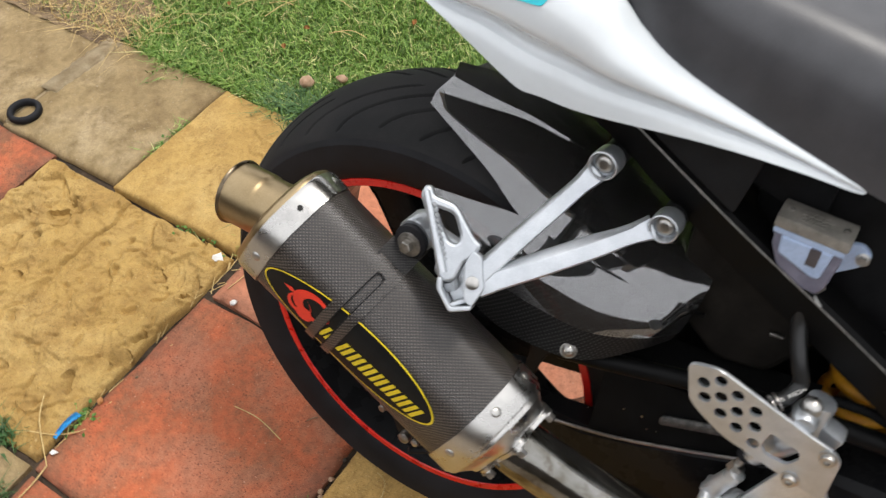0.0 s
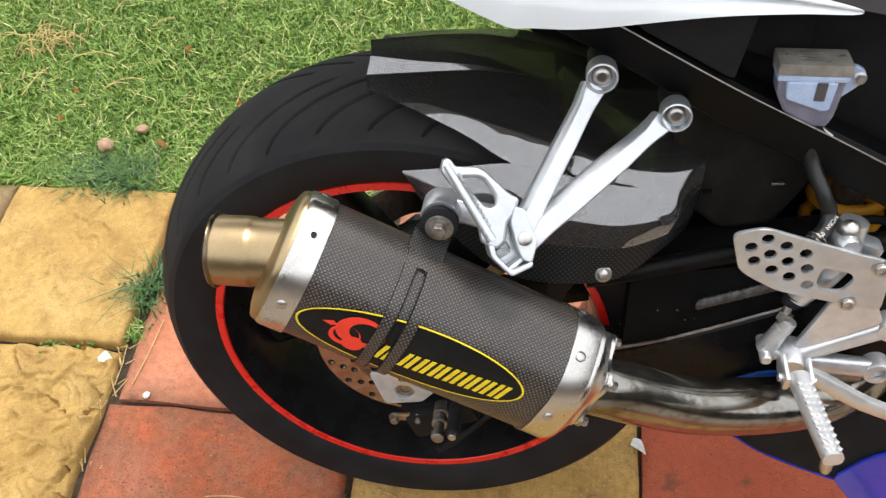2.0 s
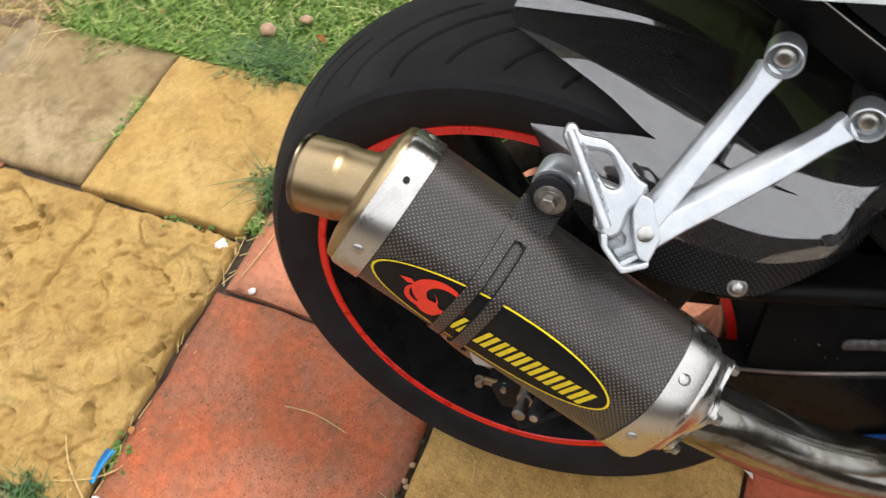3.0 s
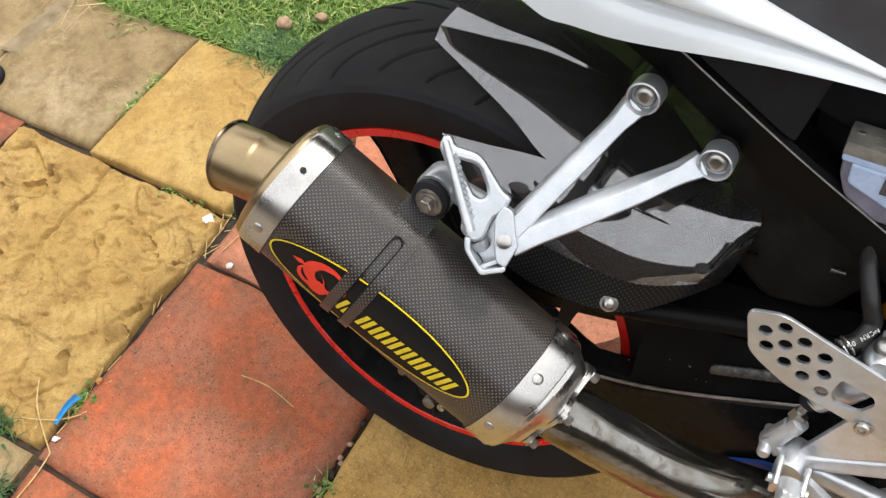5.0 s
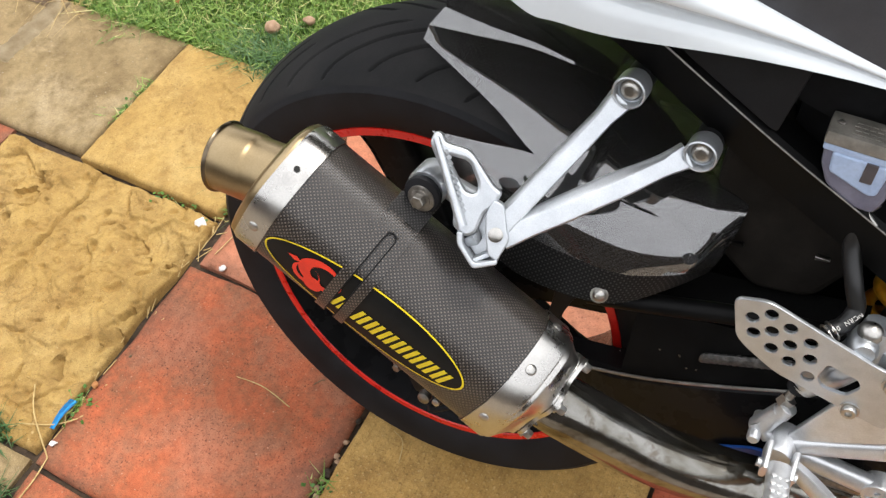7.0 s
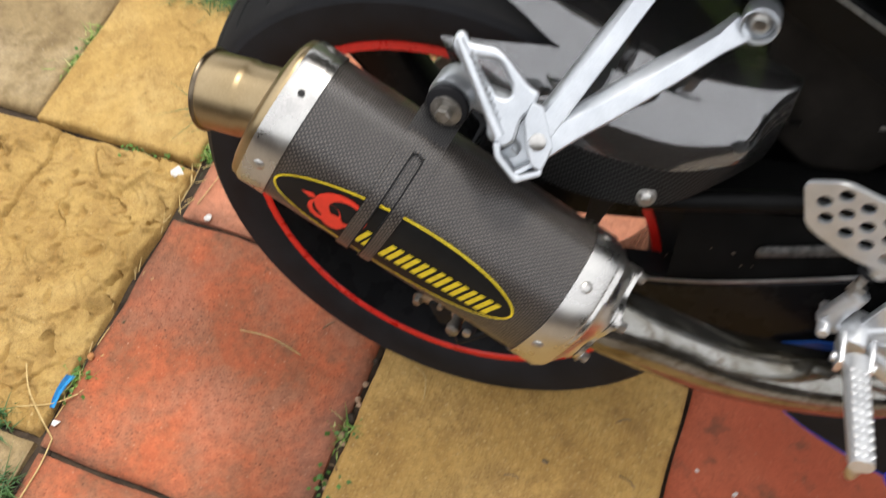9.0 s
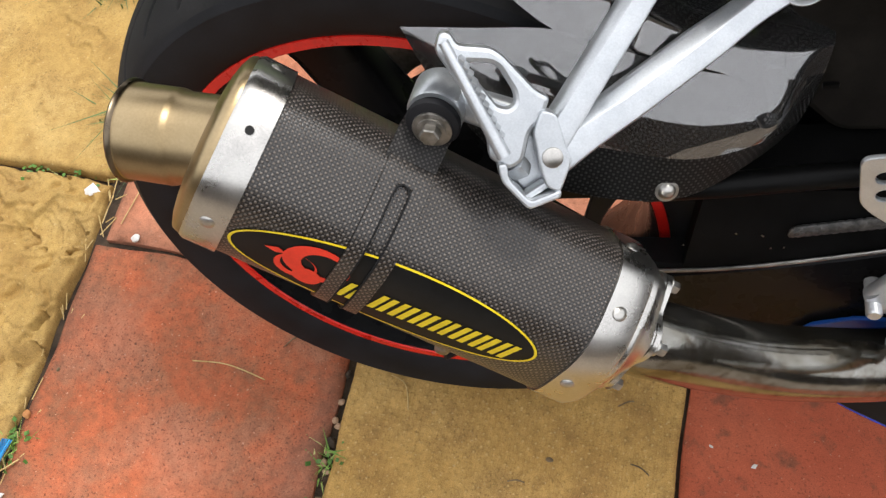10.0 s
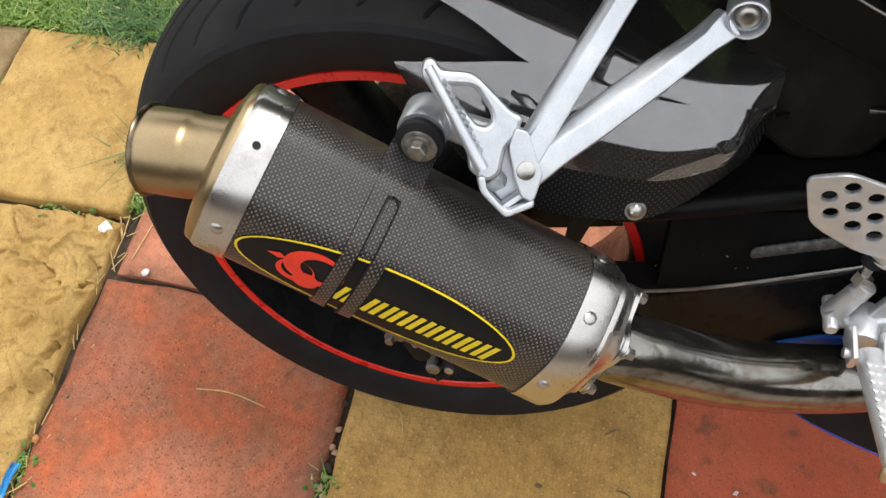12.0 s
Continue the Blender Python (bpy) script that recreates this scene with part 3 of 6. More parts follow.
def slab(x0, x1, y0, y1, mat, relief=0.0012, scale=22.0, steps=0.0, lift=0.0, tilt=(0.0, 0.0), pimples=0.0, n=44):
    """A paving slab with a riven or cast face, worn edges and its full thickness."""
    cx, cy, w, h = (x0 + x1) / 2, (y0 + y1) / 2, x1 - x0, y1 - y0
    bm = bmesh.new()
    seed = 7.0 * x0 + 3.0 * y0
    rng = random.Random(int(1000 * (x0 + 2)))
    pits = [(rng.uniform(-w, w) / 2, rng.uniform(-h, h) / 2, 0.006 + 0.034 * rng.random() ** 2.4, math.cos(a), math.sin(a)) for a in [rng.gauss(0.8, 0.8) for _ in range(int(190 * w * h))]]
    net = []
    for j in range(n + 1):
        row = []
        for i in range(n + 1):
            u, v = i / n, j / n
            x, y = (u - 0.5) * w, (v - 0.5) * h
            e = min(u * w, (1 - u) * w, v * h, (1 - v) * h)
            wob = 0.004 * noise.noise((x * 12 + seed, y * 12, 1.0))
            if e < 0.012:
                x += wob * (1 if abs(x) > w / 2 - 0.012 else 0)
                y += wob * (1 if abs(y) > h / 2 - 0.012 else 0)
            q = (x * scale + seed, y * scale, 0.7)
            z = relief * (noise.noise(q) + 0.5 * noise.noise((q[0] * 2.3, q[1] * 2.3, 4.0)))
            if steps:
                wx = x + 0.014 * noise.noise((x * 26, y * 26, seed)) + 0.005 * noise.noise((x * 90, y * 90, seed))
                wy = y + 0.014 * noise.noise((x * 26, y * 26, seed + 5)) + 0.005 * noise.noise((x * 90, y * 90, seed + 3))
                worn = max(0.0, min(1.0, 0.7 + 1.6 * noise.noise((x * 6 + seed, y * 6, 3.3))))
                vein = noise.noise((wx * 11 + seed, wy * 11, 6.1))
                z -= steps * 0.36 * worn * max(0.0, 1 - abs(vein + 0.02) / 0.06)
                z += steps * 0.16 * worn * math.tanh(vein * 30)
                f = noise.noise((wx * 15 + seed, wy * 19, 9.0)) + 0.35 * noise.noise((wx * 38, wy * 44 + seed, 2.0))
                k = f * 3.2
                z += steps * 0.16 * (math.floor(k) + min(1.0, (k - math.floor(k)) * 5.0))
                hollow = max(0.0, min(1.0, 0.35 + 2.4 * noise.noise((x * 5 - seed, y * 5, 8.8))))
                for px, py, pr, pu, pv in pits:
                    dx, dy = wx - px, wy - py
                    if dx * dx + dy * dy < pr * pr:
                        z -= steps * 1.1 * hollow * max(0.0, 0.5 + 0.5 * (dx * pu + dy * pv) / pr) ** 1.6
                g = noise.noise((wx * 10 - seed, wy * 8, 5.0))
                z += steps * 0.35 * (0.5 + 0.5 * math.tanh((g - 0.12) * 24))
                pit = noise.noise((wx * 60 + seed, wy * 52, 7.0))
                z = max(z - steps * 1.0 * max(0.0, pit - 0.2), -0.0125)
            if pimples:
                z += pimples * max(0.0, math.sin((x + y) * 400)) ** 2 * max(0.0, math.sin((x - y) * 400)) ** 2
            z -= 0.005 * max(0.0, 1 - e / 0.006) ** 2
            z += tilt[0] * x + tilt[1] * y
            row.append(bm.verts.new((x, y, z)))
        net.append(row)
    for a, b in zip(net, net[1:]):
        for i in range(n):
            bm.faces.new((a[i], a[i + 1], b[i + 1], b[i]))
    edge = net[0] + [r[-1] for r in net[1:]] + net[-1][-2::-1] + [r[0] for r in net[-2:0:-1]]
    low = [bm.verts.new((v.co.x, v.co.y, -0.038)) for v in edge]
    for i in range(len(edge)):
        k = (i + 1) % len(edge)
        bm.faces.new((edge[k], edge[i], low[i], low[k]))
    bm.faces.new(low)
    me = finish(bm, 60)
    me.materials.append(mat)
    ob = new("paving_slab", me)
    ob.parent = pavement
    ob.location = (cx, cy, lift)
    return ob


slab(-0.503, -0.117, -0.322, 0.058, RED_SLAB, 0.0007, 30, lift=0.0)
slab(-0.492, -0.117, 0.066, 0.478, PINK_SLAB, 0.0007, 30, lift=0.001)
slab(-0.982, -0.513, -0.311, 0.15, SAND_SLAB, 0.0018, 20, 0.018, lift=0.003, n=240)
slab(-0.824, -0.517, 0.16, 0.484, SAND_SLAB, 0.0012, 18, 0.004, lift=0.009, n=110)
slab(-1.156, -0.835, 0.17, 0.492, GREY_SLAB, 0.0014, 10, 0.0015, lift=0.002)
slab(-1.52, -1.163, 0.18, 0.47, GREY_SLAB, 0.0014, 10, 0.0015, lift=0.001)
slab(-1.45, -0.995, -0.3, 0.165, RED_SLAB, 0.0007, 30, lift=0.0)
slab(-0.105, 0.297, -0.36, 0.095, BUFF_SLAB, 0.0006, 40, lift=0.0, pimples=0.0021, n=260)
slab(0.3015, 0.71, -0.36, 0.095, DEEP_RED_SLAB, 0.0007, 30, lift=0.0)
slab(-0.105, 0.297, 0.104, 0.478, PINK_SLAB, 0.0007, 30)
slab(0.305, 0.71, 0.104, 0.478, BUFF_SLAB, 0.0006, 30)
slab(0.72, 1.12, -0.36, 0.478, GREY_SLAB, 0.0012, 12)
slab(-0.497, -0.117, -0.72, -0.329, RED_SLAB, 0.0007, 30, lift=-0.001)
slab(-0.96, -0.509, -0.75, -0.32, GREY_SLAB, 0.0016, 14, 0.003, lift=0.001)
slab(-0.105, 0.297, -0.78, -0.37, SAND_SLAB, 0.0015, 20, 0.003)
slab(-1.45, -0.97, -0.75, -0.31, BUFF_SLAB, 0.0006, 30)
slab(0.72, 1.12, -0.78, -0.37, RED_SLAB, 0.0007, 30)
slab(0.305, 0.71, -0.78, -0.37, BUFF_SLAB, 0.0006, 30)

# ---- the motorcycle: x forward, y to its left, z up its own middle, leaning on its stand ----
bike = tagged(new("motorcycle"), "white and black sports motorcycle leaning on patio", "motorcycle")
bike.matrix_world = pose(0, 0.0823, 0.3075, -11.5, 0, 0)

# rear wheel
TYRE = [(-0.078, 0.222), (-0.088, 0.232), (-0.0935, 0.246), (-0.0955, 0.26), (-0.0955, 0.2725), (-0.0953, 0.274), (-0.0935, 0.2765), (-0.086, 0.2848), (-0.07, 0.2947), (-0.05, 0.3025), (-0.025, 0.3085), (0, 0.3105)]
TYRE = TYRE + [(-y, r) for y, r in TYRE[-2::-1]]


def tyre_profile(k):
    fine = smooth_path([(y, r, 0) for y, r in TYRE], k)
    out = []
    for i, p in enumerate(fine):
        if abs(p.x) < 0.0936 and p.y > 0.27 or i % 6 == 0 or i == len(fine) - 1:
            out.append((p.x, p.y))
    return out


def wheel():
    bm = bmesh.new()
    prof = [(-0.0845, 0.229), (-0.085, 0.219), (-0.08, 0.2175), (-0.07, 0.2125), (-0.045, 0.207), (0.0, 0.2045), (0.045, 0.207), (0.07, 0.2125), (0.08, 0.2175), (0.085, 0.219), (0.0845, 0.229),
            (0.075, 0.2265), (0.05, 0.216), (0.0, 0.212), (-0.05, 0.216), (-0.075, 0.2265), (-0.0845, 0.229)]
    lathe(bm, (0, 0, 0), (0, 1, 0), prof, 160, cap=False)
    bmesh.ops.remove_doubles(bm, verts=bm.verts, dist=1e-5)
    rim = part("rear_wheel", bm, BLACK_PAINT, bike, "black alloy rear wheel with red rim tape")

    prof = tyre_profile(15)
    sides, reps = 1400, 33
    vs, fs, deeps = [], [], []
    for i in range(sides):
        a = 2 * math.pi * i / sides
        for y, r in prof:
            w = abs(y)
            deep = 0.0
            if 0.008 < w < 0.088:
                t = (w - 0.008) / 0.08
                side = 0.5 if y > 0 else 0.0
                lean = -0.46 * (1 - t) ** 1.6
                slope = 0.46 * 1.6 * (1 - t) ** 0.6 * 0.3 / 0.08
                u = ((a + lean) * reps / (2 * math.pi) + side)
                k = int(math.floor(u)) % 3
                u = abs((u % 1.0) - 0.5) * 2 * math.pi / reps * 0.3 / math.sqrt(1 + slope * slope)
                lo, hi = ((0.1, 0.97), (0.3, 0.9), (0.03, 0.93))[k]
                wid = 0.0017 * (1 - 0.35 * t)
                if lo < t < hi:
                    fade = min(1.0, (t - lo) / 0.06, (hi - t) / 0.06)
                    deep = 0.0065 * fade * max(0.0, min(1.0, (wid + 0.0008 - u) / 0.0016))
            rr = r - deep
            deeps.append(2 if deep > 0.0012 else (1 if r > 0.2795 else 0))
            vs.append((rr * math.sin(a), y, rr * math.cos(a)))
    m = len(prof)
    for i in range(sides):
        j = (i + 1) % sides
        for k in range(m - 1):
            fs.append((i * m + k, i * m + k + 1, j * m + k + 1, j * m + k))
    me = bpy.data.meshes.new("tyre")
    me.from_pydata(vs, [], fs)
    me.update()
    for mat in (RUBBER, TREAD):
        me.materials.append(mat)
    kinds = []
    for f in fs:
        d = [deeps[q] for q in f]
        kinds.append(0 if 0 in d else 1)
    me.polygons.foreach_set("material_index", kinds)
    me.shade_smooth()
    me.set_sharp_from_angle(angle=radians(40))
    part("tyre", me, RUBBER, rim, "worn black sport tyre with curved grooves")

    for s, lab in ((-1, "red reflective rim tape"), (1, "red reflective rim tape")):
        bm = bmesh.new()
        lathe(bm, (0, 0, 0), (0, 1, 0), [(s * 0.0852, 0.2292), (s * 0.0868, 0.2285), (s * 0.0872, 0.2205), (s * 0.0852, 0.2195)], 160, cap=False)
        part("rim_tape", bm, RED_TAPE, rim, lab)
    bm = bmesh.new()
    lathe(bm, (0, 0, 0), (0, 1, 0), [(-0.07, 0.028), (-0.068, 0.045), (-0.03, 0.05), (0.03, 0.05), (0.068, 0.06), (0.07, 0.028)], 48)
    part("hub", bm, BLACK_PAINT, rim)
    for k in range(5):
        a, slim = 2 * math.pi * k / 5 - 0.6 + (0.16 if k == 2 else 0.0), 0.4 if k == 2 else 1.0
        bm = bmesh.new()
        d, e = Vector((math.sin(a), 0, math.cos(a))), Vector((math.cos(a), 0, -math.sin(a)))
        loops = []
        for r, w, th, yy in ((0.04, 0.028, 0.034, 0), (0.08, 0.03, 0.026, 0), (0.13, 0.032, 0.02, 0), (0.17, 0.032, 0.018, 0), (0.208, 0.036, 0.021, 0)):
            loops.append([d * r + e * (slim * w * math.copysign(abs(math.cos(q)) ** 0.4, math.cos(q))) + Vector((0, th * math.copysign(abs(math.sin(q)) ** 0.4, math.sin(q)), 0)) for q in [2 * math.pi * j / 20 for j in range(20)]])
        rings(bm, loops)
        part("spoke", bm, BLACK_PAINT, rim)
    limb = rounded([(0.04, 0.0), (0.108, 0.013), (0.13, 0.02), (0.175, 0.031), (0.203, 0.0385), (0.203, 0.075), (0.04, 0.045)], 0.003)
    part("spoke", plate(limb, [], 0.02, (0, -0.03, 0), (1, 0, 0), (0, 0, 1), 0.003), BLACK_PAINT, rim)
    return rim


rim = wheel()


def brakes():
    holes = [circle(r * math.cos(a), r * math.sin(a), 0.0042, 10) for q in range(18) for r, a in ((0.102, q * math.pi / 9), (0.092, q * math.pi / 9 + 0.12), (0.083, q * math.pi / 9 + 0.24))]
    disc = part("brake_disc", plate(circle(0, 0, 0.11, 72), [circle(0, 0, 0.073, 48)] + holes, 0.005, (0, -0.09, 0), (1, 0, 0), (0, 0, 1), 0.0006), DISC, rim, "drilled steel brake disc with rusty carrier")
    bm = bmesh.new()
    lathe(bm, (0, -0.088, 0), (0, -1, 0), [(-0.004, 0.05), (0.004, 0.074), (0.007, 0.074), (0.009, 0.05), (0.006, 0.03)], 40)
    part("disc_carrier", bm, RUST, rim)
    cal = bmesh.new()
    for c, s in (((0.035, -0.1, -0.088), (0.085, 0.04, 0.046)), ((0.03, -0.125, -0.085), (0.06, 0.02, 0.036))):
        block(cal, c, s, Matrix.Rotation(radians(-24), 4, "Y"), 0.007)
    caliper = part("brake_caliper", cal, BLACK_SATIN, bike, "dirty black rear brake caliper")
    bm = bmesh.new()
    lathe(bm, (0.04, -0.12, -0.067), (0, -1, 0.12), [(0, 0.0095), (0.016, 0.0095), (0.017, 0.0068), (0.022, 0.0068), (0.023, 0.009), (0.031, 0.009), (0.032, 0.006), (0.044, 0.0058), (0.045, 0.0078), (0.053, 0.0072), (0.055, 0.004)], 24)
    part("brake_banjo", bm, DARK_BOLT, caliper, "stacked steel hose union")
    bm = bmesh.new()
    lathe(bm, (0.057, -0.115, -0.061), (0, -1, 0.12), [(0, 0.008), (0.05, 0.0078), (0.056, 0.0075), (0.058, 0.006)], 20)
    cup = part("pin_boot", bm, RUBBER, caliper, "black rubber pin boot")
    bm = bmesh.new()
    lathe(bm, (0.057, -0.173, -0.054), (0, -1, 0.12), [(-0.004, 0.0045), (0.003, 0.0045), (0.004, 0.003)], 16)
    part("pin_end", bm, BOLT, cup)
    bm = bmesh.new()
    tapered(bm, (-0.014, -0.126, -0.085), (0.034, -0.128, -0.08), 0.009, 0.014, 0.006, 0.008, (0, -1, 0))
    part("caliper_plate", bm, TAN_STEEL, caliper, "tan corroded caliper plate")
    for c, r in (((-0.017, -0.126, -0.086), 0.0055), ((0.012, -0.129, -0.079), 0.004)):
        bm = bmesh.new()
        bolt(bm, c, (0, -1, 0.1), r, 0.009, True)
        part("caliper_bolt", bm, DARK_BOLT, caliper)
    bm = bmesh.new()
    tube(bm, smooth_path([(0.036, -0.15, -0.11), (0.06, -0.13, -0.11), (0.12, -0.09, -0.08), (0.2, -0.08, -0.03), (0.3, -0.08, 0.0)]), 0.0048, 10)
    part("brake_hose", bm, BLACK_SATIN, caliper)
    bm = bmesh.new()
    lathe(bm, (0, -0.1, 0), (0, -1, 0), [(0, 0.03), (0.018, 0.03), (0.022, 0.027), (0.022, 0.02)], 32)
    lathe(bm, (0, -0.122, 0), (0, -1, 0), [(0, 0.019), (0.014, 0.019), (0.017, 0.016), (0.017, 0.009), (0.006, 0.008)], 6)
    part("axle_nut", bm, SILVER, bike, "large silver rear axle nut")
    for x in (-0.034, 0.034):
        bm = bmesh.new()
        block(bm, (x * 0.85, -0.113, -0.002), (0.016, 0.016, 0.03), None, 0.004)
        part("axle_block", bm, SILVER, bike)
    out = rounded([(-0.044, -0.018), (-0.028, -0.069), (0.016, -0.061), (0.042, -0.03), (0.03, -0.012)], 0.005)
    axle_plate = part("axle_plate", plate(out, [circle(-0.004, -0.045, 0.011, 28)], 0.008, (0, -0.118, 0), (1, 0, 0), (0, 0, 1), 0.0015), PALE_ALLOY, bike, "bright steel plate at rear axle")
    bm = bmesh.new()
    lathe(bm, (-0.004, -0.116, -0.045), (0, -1, 0), [(0, 0.0108), (0.002, 0.0105), (0.002, 0.006), (-0.003, 0.005)], 28)
    part("plate_plug", bm, DARK_BOLT, axle_plate)


brakes()


# swingarm
def swingarm():
    loops = []
    for x, zc, h, y0, y1 in ((-0.045, 0.0, 0.028, -0.112, -0.098), (-0.02, 0.002, 0.06, -0.12, -0.095), (0.06, 0.008, 0.06, -0.124, -0.098), (0.15, 0.022, 0.056, -0.128, -0.098), (0.23, 0.021, 0.078, -0.13, -0.092), (0.29, 0.028, 0.112, -0.13, -0.08), (0.35, 0.041, 0.144, -0.13, -0.07), (0.44, 0.063, 0.184, -0.125, -0.06), (0.56, 0.07, 0.19, -0.12, -0.05)):
        ym, yw, b = (y0 + y1) / 2, (y1 - y0) / 2, 0.009
        zs = h / 2
        loops.append([(x, y0, zc - zs + b), (x, y0 + b * 0.7, zc - zs), (x, y1 - b * 0.5, zc - zs), (x, y1, zc - zs + b), (x, y1, zc + zs - b), (x, y1 - b * 0.5, zc + zs), (x, y0 + b * 0.7, zc + zs), (x, y0, zc + zs - b)])
    bm = bmesh.new()
    rings(bm, loops)
    sw = part("swingarm", bm, BLACK_PAINT, bike, "black swingarm with chipped edges and grey weld", 25)
    bm = bmesh.new()
    rings(bm, [[(x, -y, z) for x, y, z in lp] for lp in loops])
    part("swingarm_beam", bm, BLACK_PAINT, sw, "", 25)
    bm = bmesh.new()
    tube(bm, smooth_path([(0.19, -0.142, 0.165), (0.24, -0.138, 0.176), (0.33, -0.128, 0.196), (0.42, -0.118, 0.205), (0.5, -0.1, 0.2)]), 0.0092, 16)
    part("swingarm_brace", bm, RAIL_BLACK, sw)
    bm = bmesh.new()
    # a bead of overlapping weld ripples
    loops = []
    for k in range(49):
        t = k / 48
        r = (0.0062 + 0.001 * abs(math.sin(k * math.pi / 3)) + 0.0006 * noise.noise((k * 0.8, 3.1, 0.2))) * min(1.0, 14 * t + 0.55, 4 * (1 - t) + 0.3)
        loops.append([(0.301 + 0.09 * t, -0.129 - 0.45 * r * math.cos(a), 0.126 + 0.04 * t + r * math.sin(a)) for a in [2 * math.pi * j / 10 for j in range(10)]])
    rings(bm, loops)
    part("weld_seam", bm, WELD, sw, "rough grey weld on swingarm")
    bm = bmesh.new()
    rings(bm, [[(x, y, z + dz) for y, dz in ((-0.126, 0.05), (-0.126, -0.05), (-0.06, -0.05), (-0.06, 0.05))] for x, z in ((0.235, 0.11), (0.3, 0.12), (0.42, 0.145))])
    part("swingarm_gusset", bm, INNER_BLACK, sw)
    # bright tube drawn in for the highlight along the swingarm's crease
    bm = bmesh.new()
    tube(bm, smooth_path([(0.2, -0.1295, 0.05), (0.26, -0.1305, 0.07), (0.32, -0.1305, 0.097), (0.4, -0.129, 0.136)]), 0.0017, 8)
    part("edge_highlight", bm, BOLT, sw, "bright edge highlight of swingarm")
    post = rounded([(0.14, 0.04), (0.146, 0.07), (0.1505, 0.095), (0.1535, 0.12), (0.155, 0.15), (0.185, 0.15), (0.173, 0.13), (0.166, 0.108), (0.1625, 0.088), (0.166, 0.06), (0.176, 0.04)], 0.004)
    part("hugger_post", plate(post, [], 0.012, (0, -0.121, 0), (1, 0, 0), (0, 0, 1), 0.002), BLACK_SATIN, sw)
    bm = bmesh.new()
    block(bm, (0.31, 0.0, 0.08), (0.1, 0.2, 0.08), None, 0.01)
    part("cross_member", bm, BLACK_SATIN, sw)
    bm = bmesh.new()
    tube(bm, [(-0.01, 0.1, 0.0), (-0.01, 0.128, 0.0)], 0.018, 20)
    part("axle_end", bm, SILVER, sw)
    rng = random.Random(4)
    for x, z in ((0.265, 0.117), (0.23, 0.094), (0.284, 0.119), (0.293, 0.106), (0.302, 0.109)):
        bm = bmesh.new()
        block(bm, (x, -0.1302, z), (rng.uniform(0.001, 0.0025), 0.001, rng.uniform(0.0006, 0.0012)), Matrix.Rotation(rng.uniform(-1, 1), 4, "Y"), 0.0003)
        part("paint_chip", bm, BOLT, sw, "bare metal stone chip")
    # chain run and sprocket on the far side
    bm = bmesh.new()
    lathe(bm, (0, 0.083, 0), (0, 1, 0), [(0, 0.06), (0, 0.105), (0.006, 0.105), (0.006, 0.06)], 44, False)
    part("sprocket", bm, DARK_BOLT, rim)
    bm = bmesh.new()
    tube(bm, [(-0.02, 0.086, 0.104), (0.56, 0.086, 0.135)], 0.008, 8)
    tube(bm, [(-0.02, 0.086, -0.104), (0.56, 0.086, 0.03)], 0.008, 8)
    part("drive_chain", bm, DARK_BOLT, bike, "oily drive chain on far side")


swingarm()


